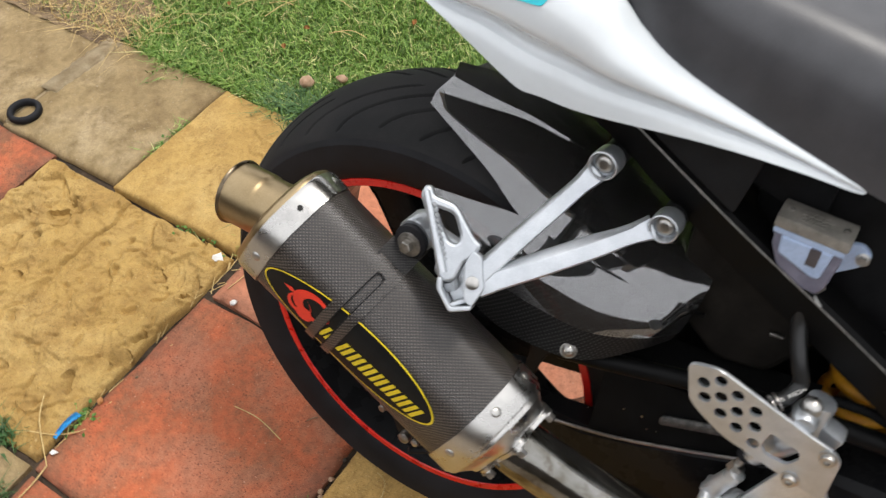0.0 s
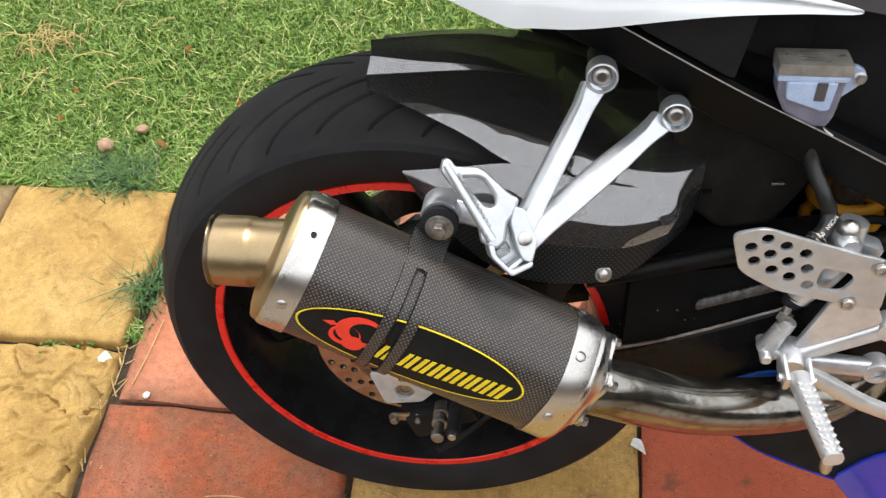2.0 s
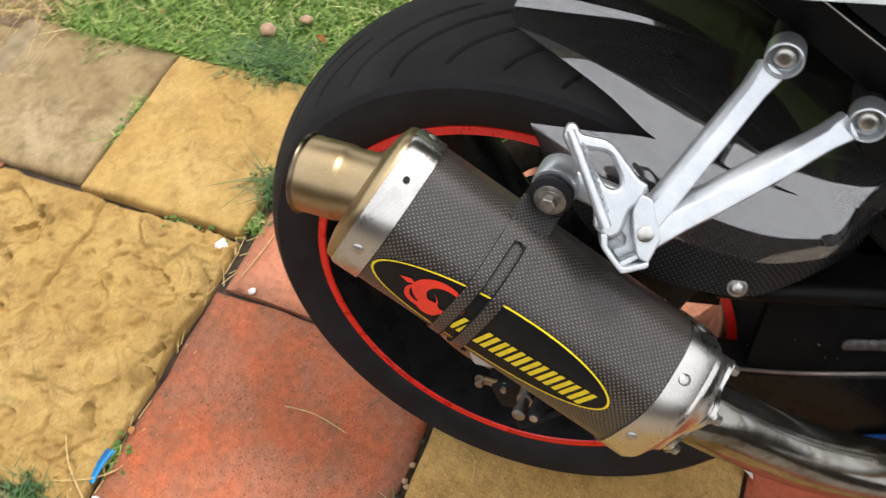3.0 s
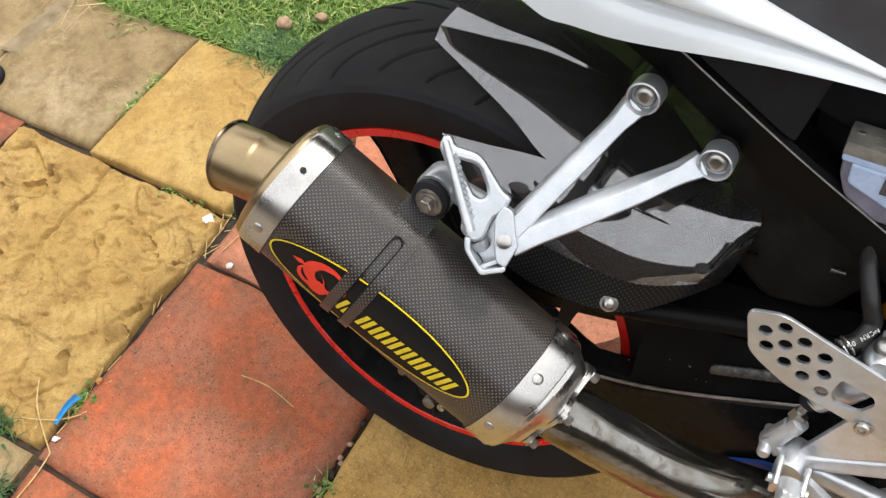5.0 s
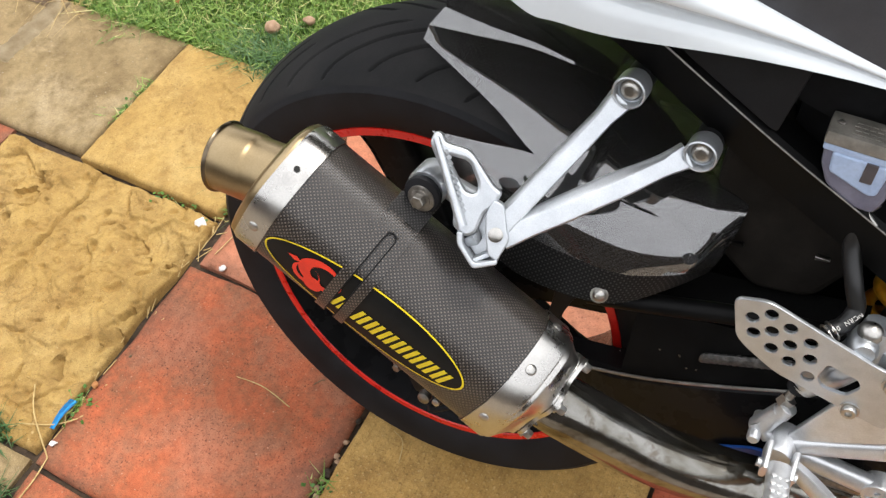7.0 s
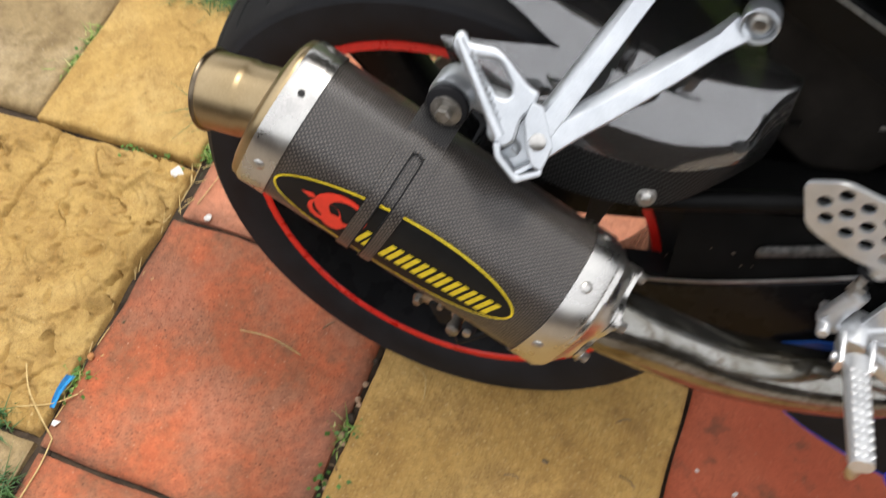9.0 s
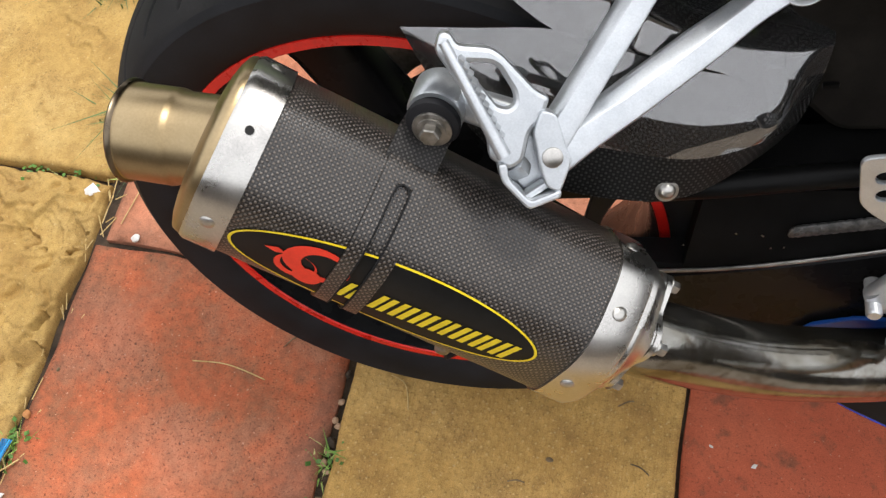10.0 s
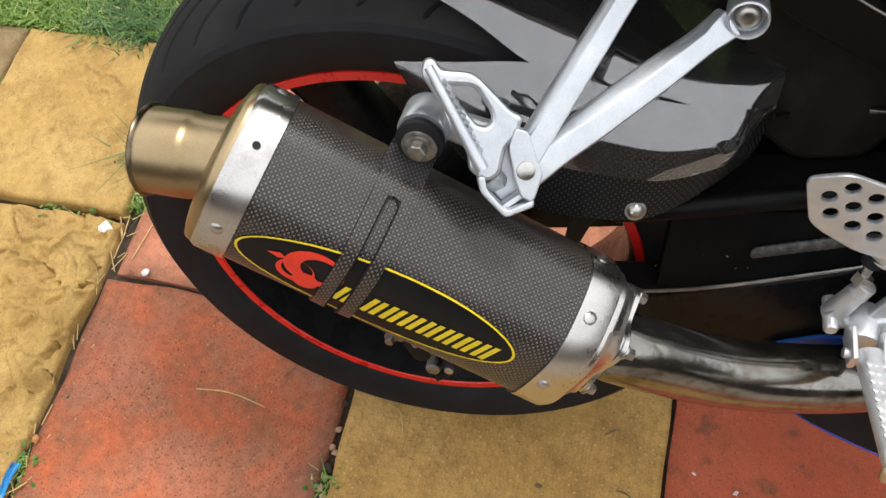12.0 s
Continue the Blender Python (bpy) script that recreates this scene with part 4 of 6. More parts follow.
# rear hugger: facets of lacquered carbon over the tyre
def hugger():
    # sections from rear to front: top middle, ridge, shoulder, crease, lower edge
    # the ridge is shaped along the edge of the mirrored sky
    rows = [
        [(-0.0335, 0.0, 0.34), (-0.031, -0.016, 0.331), (-0.0286, -0.053, 0.331), (-0.0278, -0.0635, 0.323), (-0.0283, -0.0643, 0.3223)],
        [(0.02, 0.0, 0.346), (0.0215, -0.033, 0.336), (0.0225, -0.0555, 0.337), (0.0275, -0.081, 0.322), (0.0225, -0.0885, 0.3155)],
        [(0.07, 0.0, 0.3495), (0.0745, -0.044, 0.34), (0.075, -0.055, 0.3408), (0.0835, -0.094, 0.3125), (0.0705, -0.106, 0.302)],
        [(0.11, 0.0, 0.346), (0.1165, -0.049, 0.3359), (0.117, -0.054, 0.3364), (0.1295, -0.101, 0.302), (0.1155, -0.124, 0.2845)],
        [(0.148, 0.0, 0.338), (0.1505, -0.047, 0.3292), (0.151, -0.051, 0.3296), (0.162, -0.107, 0.292), (0.159, -0.127, 0.277)],
        [(0.205, 0.0, 0.318), (0.208, -0.036, 0.316), (0.208, -0.039, 0.312), (0.212, -0.108, 0.276), (0.209, -0.124, 0.265)],
        [(0.25, 0.0, 0.31), (0.256, -0.036, 0.307), (0.256, -0.041, 0.304), (0.262, -0.099, 0.265), (0.262, -0.111, 0.254)],
        [(0.28, 0.0, 0.304), (0.288, -0.036, 0.3), (0.289, -0.046, 0.295), (0.295, -0.08, 0.264), (0.293, -0.09, 0.247)],
    ]
    net = smooth_rows(rows, 4, 6, False)
    bm = bmesh.new()
    grid_sheet(bm, net[:17], True, 0.003)
    hug = part("hugger", bm, CARBON_GLOSS, bike, "glossy faceted carbon fibre rear hugger", 9)
    bm = bmesh.new()
    grid_sheet(bm, net[16:], True, 0.003)
    part("hugger_nose", bm, CARBON_GLOSS, hug, "", 40)
    # lower wing: from the rear point to the swingarm mount
    wing = [
        [(0.012, -0.118, 0.267), (0.014, -0.12, 0.264), (0.03, -0.132, 0.246)],
        [(0.062, -0.121, 0.2758), (0.067, -0.141, 0.255), (0.075, -0.159, 0.212)],
        [(0.1155, -0.1238, 0.2847), (0.12, -0.152, 0.252), (0.12, -0.171, 0.19)],
        [(0.159, -0.1268, 0.2772), (0.167, -0.154, 0.246), (0.172, -0.17, 0.183)],
        [(0.209, -0.1238, 0.2652), (0.218, -0.148, 0.236), (0.218, -0.159, 0.183)],
        [(0.262, -0.1108, 0.2542), (0.267, -0.126, 0.23), (0.258, -0.134, 0.2)],
        [(0.293, -0.09, 0.2465), (0.288, -0.101, 0.223), (0.282, -0.108, 0.209)],
    ]
    bm = bmesh.new()
    fine = smooth_rows(wing, 5, 8)
    grid_sheet(bm, [r[:12] for r in fine], True, 0.003)
    part("hugger_wing", bm, CARBON_GLOSS, hug, "", 40)
    # skirt in duller, darker carbon, leaving out the mirrored silencer band
    bm = bmesh.new()
    grid_sheet(bm, [r[11:] for r in fine], True, 0.003)
    part("hugger_skirt", bm, CARBON_DULL, hug, "lower edge in duller carbon that mirrors little", 40)
    # far half, plain
    bm = bmesh.new()
    far = [[(x, -y, z - d) for (x, y, z), d in zip(r, (0.0, 0.006, 0.013, 0.016, 0.016))] for r in rows]
    grid_sheet(bm, lerp_rows(far, 2, 3), True, 0.003)
    part("hugger_far_side", bm, CARBON_GLOSS, hug, "", 24)
    bm = bmesh.new()
    bolt(bm, (0.2043, -0.1623, 0.1905), (0.25, -0.9, 0.34), 0.0062, 0.0045, False, False)
    part("hugger_bolt", bm, BOLT, hug, "silver hugger screw")
    bm = bmesh.new()
    rings(bm, [[(0.192, -0.146, 0.185), (0.192, -0.148, 0.165), (0.192, -0.125, 0.15), (0.192, -0.125, 0.19)], [(0.225, -0.138, 0.186), (0.23, -0.14, 0.165), (0.23, -0.12, 0.155), (0.225, -0.12, 0.19)]])
    part("hugger_bracket", bm, BLACK_SATIN, hug)
    return hug


hugger()

# ---- silencer ----
AX = Vector((0.87716, -0.010, -0.48009)).normalized()
UPN = Vector((0.4801, 0.0, 0.8772))
OUT = AX.cross(UPN).normalized()
CE, CN, RA, RB = 0.2368, 0.190, 0.0567, 0.0675
# the silencer hangs a little askew of its nominal axis
PIVOT = AX * -0.05 + OUT * CE + UPN * CN
ASKEW = Matrix.Translation(PIVOT) @ Matrix.Rotation(0.021, 4, AX.cross(UPN * 0.6 - OUT * 0.8)) @ Matrix.Translation(-PIVOT)


def can(s, phi, k=1.0, off=0.0, drop=0.0, ra=RA, rb=RB):
    """A point of the silencer's oval: metres along, degrees round (0 outward, 90 up)."""
    c, q = math.cos(radians(phi)), math.sin(radians(phi))
    f = 1.012 - 0.024 * math.cos(6 * radians(phi - 2))
    if q < 0:
        rb *= 1 - 0.17 * min(1.0, -q * 2.2)
    return AX * s + OUT * (CE + (ra * k + off) * c * f) + UPN * (CN - drop + (rb * k + off) * q * f)


def can_sheet(bm, s0, s1, p0, p1, ns, np_, off, inside=None):
    layer = bm.loops.layers.uv.verify()
    vs = [[bm.verts.new(can(s0 + (s1 - s0) * i / ns, p0 + (p1 - p0) * j / np_, off=off)) for j in range(np_ + 1)] for i in range(ns + 1)]
    for i in range(ns):
        for j in range(np_):
            f = bm.faces.new((vs[i][j], vs[i][j + 1], vs[i + 1][j + 1], vs[i + 1][j]))
            for lp, (a, b) in zip(f.loops, ((i, j), (i, j + 1), (i + 1, j + 1), (i + 1, j))):
                ph = radians(p0 + (p1 - p0) * b / np_)
                lp[layer].uv = (ph * 0.0622, s0 + (s1 - s0) * a / ns)
    return bm


def can_loops(spec, n=96):
    return [[can(s, 360 * j / n, k, drop=dr) for j in range(n)] for s, k, dr in spec]


def silencer():
    bm = bmesh.new()
    can_sheet(bm, -0.168, 0.07, 0, 360, 24, 120, 0.0)
    bmesh.ops.remove_doubles(bm, verts=bm.verts, dist=1e-6)
    can_ob = part("silencer", bm, CARBON, bike, "carbon fibre oval silencer with steel end bands")
    can_ob.matrix_basis = ASKEW

    bm = bmesh.new()
    rings(bm, can_loops([(-0.163, 1.0, 0), (-0.163, 1.028, 0), (-0.184, 1.028, 0), (-0.187, 1.0, 0), (-0.1875, 0.965, 0.0)]), False)
    part("rear_band", bm, BRUSHED, can_ob, "brushed steel rear band")
    bm = bmesh.new()
    loops = can_loops([(-0.1835, 0.992, 0), (-0.1885, 0.99, 0.0), (-0.1915, 0.97, 0.0), (-0.193, 0.938, 0.0), (-0.1928, 0.922, 0.0), (-0.1934, 0.912, 0.0), (-0.1952, 0.83, -0.001), (-0.1968, 0.7, -0.003), (-0.1978, 0.55, -0.005), (-0.198, 0.3, -0.006)])
    rings(bm, loops, False)
    part("end_cap", bm, TITAN, can_ob, "warm-toned pressed end cap")
    bm = bmesh.new()
    o = ASKEW.inverted() @ Vector((0, -0.2385, 0.2625))
    back = ASKEW.inverted().to_3x3() @ Vector((-1, 0, 0))
    lathe(bm, o, back, [(0.045, 0.0312), (0.06, 0.0296), (0.085, 0.0292), (0.0945, 0.0291), (0.0965, 0.0296), (0.0985, 0.0304), (0.1, 0.0307), (0.128, 0.0305), (0.1292, 0.0318)], 72, False)
    outlet = part("outlet_pipe", bm, TITAN, can_ob, "golden brushed outlet pipe with rolled lip")
    bm = bmesh.new()
    lathe(bm, o, back, [(0.1285, 0.0312), (0.1295, 0.0325), (0.1312, 0.033), (0.1326, 0.0318), (0.132, 0.0294), (0.12, 0.029)], 72, False)
    part("outlet_lip", bm, LIP, outlet, "dark bronze rolled lip")
    bm = bmesh.new()
    lathe(bm, o, back, [(0.126, 0.0291), (0.105, 0.0288), (0.1, 0.027), (0.08, 0.0265), (0.08, 0.001)], 48, False)
    part("outlet_bore", bm, RUST, can_ob, "sooty inside of outlet")

    bm = bmesh.new()
    rings(bm, can_loops([(0.066, 1.0, 0), (0.066, 1.026, 0), (0.089, 1.026, 0), (0.0902, 1.015, 0), (0.0903, 0.94, 0.0)]), False)
    part("front_band", bm, BRUSHED, can_ob, "brushed steel front band")
    bm = bmesh.new()
    loops = []
    for s, k, dr, wave in ((0.086, 0.985, 0, 0), (0.0935, 0.985, 0, 0), (0.0955, 0.965, -0.001, 0.0), (0.0975, 0.91, -0.002, 0.01), (0.1005, 0.84, -0.004, 0.03), (0.1035, 0.775, -0.006, 0.05), (0.106, 0.735, -0.007, 0.06), (0.109, 0.72, -0.007, 0.06), (0.1092, 0.5, -0.01, 0)):
        loops.append([can(s, 360 * j / 120, k * (1 + wave * math.cos(5 * radians(360 * j / 120 - 44))), drop=dr) for j in range(120)])
    rings(bm, loops, False)
    part("front_cap", bm, BRUSHED, can_ob, "pressed steel front cap with scalloped flange")
    # flange and its bolts
    bm = bmesh.new()
    loops = []
    for s, k in ((0.1075, 0.985), (0.1075, 1.0), (0.1108, 1.0), (0.1108, 0.93), (0.1118, 0.93), (0.1118, 1.0), (0.1155, 1.0), (0.1158, 0.97)):
        lp = []
        for j in range(120):
            a = 2 * math.pi * j / 120
            r = (0.0395 + 0.005 * math.cos(5 * (a - radians(44)))) * k
            lp.append(AX * s + OUT * (CE - 0.003 + r * math.cos(a)) + UPN * (CN + 0.01 + r * 1.08 * math.sin(a)))
        loops.append(lp)
    rings(bm, loops)
    part("flange", bm, BRUSHED, can_ob, "lobed steel flange")
    for k in range(5):
        a = radians(44 + 72 * k)
        bm = bmesh.new()
        bolt(bm, AX * 0.1155 + OUT * (CE - 0.003 + 0.0395 * math.cos(a)) + UPN * (CN + 0.01 + 0.042 * math.sin(a)), AX, 0.0048, 0.0085, True)
        part("flange_bolt", bm, BOLT, can_ob)
    # rivets
    for s in (-0.1745, 0.0755):
        for phi in (4, 60, 110, 178, 240, 300) if s > 0 else (6, 118, 178, 240, 300):
            bm = bmesh.new()
            c = can(s, phi, 1.026)
            nrm = (can(s, phi, 1.2) - can(s, phi, 1.0)).normalized()
            lathe(bm, c, nrm, [(0, 0.0048), (0.0006, 0.0047), (0.0013, 0.0038), (0.0018, 0.002), (0.0019, 0.0002)], 20)
            part("rivet", bm, BOLT, can_ob)
    bm = bmesh.new()
    nrm = (can(-0.1745, 64, 1.2) - can(-0.1745, 64, 1.0)).normalized()
    lathe(bm, can(-0.1745, 64, 1.026) - nrm * 0.0006, nrm, [(0, 0.0026), (0.0022, 0.0026)], 16)
    part("band_hole", bm, BADGE_BLACK, can_ob, "small dark hole in rear band")

    # strap with its raised ribs
    bm = bmesh.new()
    for s0, s1, p0, p1, k in ((-0.0965, -0.0862, 73, 112, 16), (-0.0862, -0.0763, 73, 112, 16), (-0.0763, -0.0665, 73, 112, 16), (-0.0965, -0.0862, -110, 73, 60), (-0.0763, -0.0665, -110, 73, 60)):
        can_sheet(bm, s0, s1, p0, p1, 1, k, 0.0021)
        for s in (s0, s1) if p0 < 0 else [q for q in (s0, s1) if q in (-0.0965, -0.0665)]:
            rings(bm, [[can(s, p0 + (p1 - p0) * j / k, off=off) for j in range(k + 1)] for off in (0.0021, 0.0)], False, False)
    bmesh.ops.remove_doubles(bm, verts=bm.verts, dist=1e-6)
    strap = part("clamp_strap", bm, CARBON, can_ob, "dark woven strap round the silencer")
    bm = bmesh.new()
    line = [can(-0.0862, p, off=0.0019) for p in range(-107, 69, 4)] + [can(-0.0855, 71, off=0.0022), can(-0.0825, 73.5, off=0.0022), can(-0.0785, 72.5, off=0.0022), can(-0.0765, 69, off=0.0022)] + [can(-0.0763, p, off=0.0019) for p in range(66, -108, -4)]
    tube(bm, line, 0.0007, 8)
    part("strap_rib", bm, BLACK_SATIN, strap, "narrow black rib outlining the strap slot")
    # tab up to the hanger
    bm = bmesh.new()
    grid_sheet(bm, [[AX * s + OUT * e + UPN * u for e, u in ((CE + 0.008, 0.2565), (CE + 0.001, 0.264), (CE - 0.012, 0.272), (CE - 0.016, 0.29))] for s in (-0.099, -0.09, -0.076, -0.067)], True, 0.004)
    part("strap_tab", bm, CARBON_FINE, strap)

    # badge, with its lettering and mark as plain shapes
    def on(s, v, off):
        return can(s, 7.5 + 52 * (s + 0.057) + v / 0.0622 * 57.3, off=off)

    def patch(outline, off, mat, name, rim_of=None, lab=""):
        bm = bmesh.new()
        if rim_of:
            rings(bm, [[on(-0.058 + q * 0.1025 * math.cos(a), q2 * 0.0285 * math.sin(a), off) for a in [2 * math.pi * k / 96 for k in range(96)]] for q, q2 in rim_of], False)
        else:
            cs, cv = sum(p[0] for p in outline) / len(outline), sum(p[1] for p in outline) / len(outline)
            loops = [[on(cs + (s - cs) * q, cv + (v - cv) * q, off) for s, v in outline] for q in (1.0, 0.75, 0.5, 0.25, 0.02)]
            vs = rings(bm, loops, False)
        return part(name, bm, mat, can_ob, lab)

    ov = [(-0.058 + 0.1015 * math.cos(2 * math.pi * k / 96), 0.028 * math.sin(2 * math.pi * k / 96)) for k in range(96)]
    patch(ov, 0.0005, BADGE_BLACK, "badge", None, "black oval badge, yellow outline, brand drawn plain")
    patch(None, 0.0008, BADGE_YELLOW, "badge_outline", [(1.0, 1.0), (0.981, 0.95)])
    # pairs of slanted bars stand in for the brand's lettering
    def leaned(s0, v0, pts):
        return [(s0 + a + 0.3 * b, v0 + b) for a, b in pts]

    tall, stroke = 0.0168, 0.0042
    for k, s in enumerate([-0.0868] + [-0.0655 + 0.0138 * i for i in range(7)]):
        v0 = -0.0148 + 0.00035 * k
        bars = [[(a, 0), (a + stroke, 0), (a + stroke, tall), (a, tall)] for a in (0.0, 0.0064)]
        for sh in bars:
            patch(leaned(s, v0, sh), 0.0011, BADGE_YELLOW, "badge_bar")
    # the mark: two eccentric rings, a disc and two flecks
    for c, e, radii in (((-0.106, 0.0045), 0.7, ((0.0212, 0, 0), (0.0138, 0.0042, 0.0008))), ((-0.1165, -0.0035), 0.8, ((0.0135, 0, 0), (0.0108, 0.0006, 0.002)))):
        bm = bmesh.new()
        rings(bm, [[on(c[0] + r * math.cos(a) + dx, c[1] + e * r * math.sin(a) + dv, 0.0011) for a in [2 * math.pi * k / 40 for k in range(40)]] for r, dx, dv in radii], False)
        part("badge_ring", bm, BADGE_RED, can_ob)
    patch([(-0.1075 + 0.0092 * math.cos(2 * math.pi * k / 24), -0.0088 + 0.0078 * math.sin(2 * math.pi * k / 24)) for k in range(24)], 0.0014, BADGE_RED, "badge_disc")
    patch([(-0.139, 0.0045), (-0.131, 0.0078), (-0.1255, 0.005), (-0.131, 0.0025)], 0.0013, BADGE_RED, "badge_fleck")

    # connecting pipe
    bm = bmesh.new()
    p0 = ASKEW @ (AX * 0.104 + OUT * (CE - 0.003) + UPN * (CN + 0.008))
    path = smooth_path([p0, p0 + AX * 0.028, (0.3, -0.202, 0.06), (0.4, -0.168, 0.032), (0.455, -0.14, 0.024), (0.515, -0.085, 0.012), (0.58, -0.03, 0.0)], 12)
    tube(bm, path, 0.0288, 40)
    pipe = part("exhaust_pipe", bm, CHROME, bike, "polished steel link pipe with heat marks")
    return can_ob


silencer()


def mortar(x0, x1, y0, y1, top=-0.003):
    bm = bmesh.new()
    rows = [[(x0 + (x1 - x0) * (i / 5 + 0.16 * noise.noise((j * 0.35, i * 0.4, 2.0))), y0 + (y1 - y0) * j / 40, top - 0.0035 * (i in (0, 5) or j in (0, 40)) + 0.0015 * noise.noise((j * 0.7, i * 1.3, 5.0))) for i in range(6)] for j in range(41)]
    grid_sheet(bm, rows, True, 0.01)
    me = finish(bm, 60)
    me.materials.append(MORTAR)
    tagged(new("mortar_joint", me), "pale crumbled mortar in a paving joint", "mortar", kind="structure")


mortar(-1.166, -1.153, 0.18, 0.48)
mortar(-1.176, -1.128, 0.29, 0.487, 0.0055)


# ---- pillion footrest hanger ----
def hanger_arm(bm, a, b, spans):
    """A cast arm with a flat outer face and a sloping upper flank; spans are (way, width, flank share)."""
    d = (b - a).normalized()
    ax = Vector((0, -1, 0.12)).normalized()
    a = a + (d - ax * d.dot(ax)).normalized() * 0.0126 - ax * 0.0035
    d = (b - a).normalized()
    n = Vector((0.3, -0.68, 0.67))
    n = (n - d * n.dot(d)).normalized()
    u = d.cross(n)
    if u.z > 0:
        u = -u
    loops, count = [], 28
    for k in range(count + 1):
        t = k / count
        for (t0, w0, f0), (t1, w1, f1) in zip(spans, spans[1:]):
            if t <= t1 + 1e-9:
                break
        e = (t - t0) / (t1 - t0)
        e = e * e * (3 - 2 * e)
        w, f = w0 + (w1 - w0) * e, f0 + (f1 - f0) * e
        T = 0.0078 - 0.0018 * max(0.0, 1 - t / 0.12)
        c = a + (b - a) * t
        sec = [(-0.5, -T), (-0.5, -0.1 * T), (-0.5 + 0.15 * f, 0.25 * T), (-0.5 + 0.85 * f, 0.93 * T), (-0.5 + f, T), (-0.46 + f, T), (0.36, T), (0.44, 0.94 * T), (0.49, 0.7 * T), (0.5, 0.4 * T), (0.5, -T)]
        loops.append([c + u * (p * w) + n * q for p, q in sec])
    rings(bm, loops)


def hanger():
    up, lo, jn = Vector((0.1876, -0.139, 0.3856)), Vector((0.2512, -0.141, 0.352)), Vector((0.128, -0.228, 0.292))
    bm = bmesh.new()
    hanger_arm(bm, up, jn + Vector((0.0, 0.0, -0.002)), ((0.0, 0.021, 0.14), (0.05, 0.0188, 0.17), (0.14, 0.0163, 0.24), (0.45, 0.0175, 0.3), (0.75, 0.0178, 0.26), (1.0, 0.019, 0.2)))
    hanger_arm(bm, lo, jn + Vector((0.004, -0.002, -0.008)), ((0.0, 0.0215, 0.14), (0.05, 0.0195, 0.18), (0.12, 0.0178, 0.28), (0.38, 0.0215, 0.4), (0.65, 0.0222, 0.38), (0.86, 0.0212, 0.28), (1.0, 0.023, 0.2)))
    h = part("footrest_hanger", bm, SILVER, bike, "silver cast aluminium pillion footrest hanger", 22)
    for c in (up, lo):
        bm = bmesh.new()
        ax = Vector((0, -1, 0.12)).normalized()
        lathe(bm, c, ax, [(-0.016, 0.0118), (-0.0135, 0.013), (0.003, 0.0133), (0.005, 0.0129), (0.0058, 0.0119), (0.005, 0.0112), (-0.003, 0.0106), (-0.003, 0.001)], 40)
        part("boss", bm, SILVER, h)
        bm = bmesh.new()
        lathe(bm, c, ax, [(-0.05, 0.0115), (-0.015, 0.0115), (-0.015, 0.002)], 28)
        part("spacer", bm, BLACK_SATIN, h, "black spacer behind boss")
        bm = bmesh.new()
        lathe(bm, c - ax * 0.003, ax, [(0, 0.0084), (0.0022, 0.0084), (0.0046, 0.0066), (0.0054, 0.0042)], 32)
        lathe(bm, c - ax * 0.003, ax, [(0.0054, 0.0042), (0.0052, 0.0036), (0.001, 0.0034), (0.001, 0.0002)], 6)
        part("boss_bolt", bm, BOLT, h, "dull button-head socket bolt")
    # clevis at the joint and the folded footrest, in the plane that faces outward and up
    face, across, climb = Vector((0.245, -0.806, 0.539)), Vector((0.97, 0.203, -0.136)), Vector((0.0, 0.556, 0.831))
    mid = Vector((0.1, -0.232, 0.31))
    plates = bmesh.new()

    def wall(pts, off, thick):
        me = plate(rounded(pts, 0.003, 3), [], thick, mid + face * off, across, climb, 0.0012)
        plates.from_mesh(me)

    wall([(0.0215, 0.0075), (0.03, 0.006), (0.0385, -0.013), (0.0425, -0.0195), (0.0385, -0.038), (0.03, -0.036), (0.0245, -0.0235), (0.019, -0.0058)], 0.002, 0.012)
    wall([(0.0015, -0.0245), (0.0045, -0.0345), (0.0218, -0.0495), (0.0392, -0.0405), (0.0385, -0.036), (0.022, -0.0445), (0.0085, -0.0325), (0.0065, -0.024)], -0.001, 0.02)
    wall([(0.0015, -0.0245), (0.0085, -0.0325), (0.022, -0.0445), (0.0385, -0.036), (0.03, -0.01), (0.018, -0.004)], -0.013, 0.006)
    wall([(0.019, -0.043), (0.0215, -0.0455), (0.034, -0.036), (0.0305, -0.0335)], -0.003, 0.012)
    part("clevis", plates, SILVER, h)
    bm = bmesh.new()
    lathe(bm, mid + across * 0.0311 + climb * -0.0183 + face * 0.0078, face, [(0, 0.006), (0.0016, 0.0058), (0.0024, 0.004)], 20)
    part("pivot_pin", bm, BOLT, h)
    outer = [(-0.0375, 0.0425), (-0.0335, 0.044), (-0.0305, 0.0428), (-0.0268, 0.0375), (-0.009, 0.0378), (-0.0025, 0.0346), (0.0187, 0.0166), (0.0264, 0.0142), (0.024, 0.0017), (0.0179, -0.0059), (0.0163, -0.0236), (0.008, -0.029), (-0.0035, -0.0225), (-0.0048, -0.0151), (-0.008, -0.0048), (-0.019, 0.01), (-0.0388, 0.0332)]
    gap = [(-0.0235, 0.0285), (-0.0088, 0.0292), (-0.0041, 0.0276), (0.006, 0.0147), (0.0074, 0.0089), (0.0042, 0.0058), (-0.0015, 0.0062)]
    peg = part("folded_footrest", plate(rounded(outer, 0.004, 4), [rounded(gap, 0.003, 4)], 0.009, mid, across, climb, 0.0028), SILVER, h, "folded silver pillion footrest with serrated edge")
    bm = bmesh.new()
    tapered(bm, mid + across * -0.0345 + climb * 0.0385 + face * 0.002, mid + across * 0.0045 + climb * -0.02 + face * 0.004, 0.006, 0.0085, 0.01, 0.014, face, 8, 3.0)
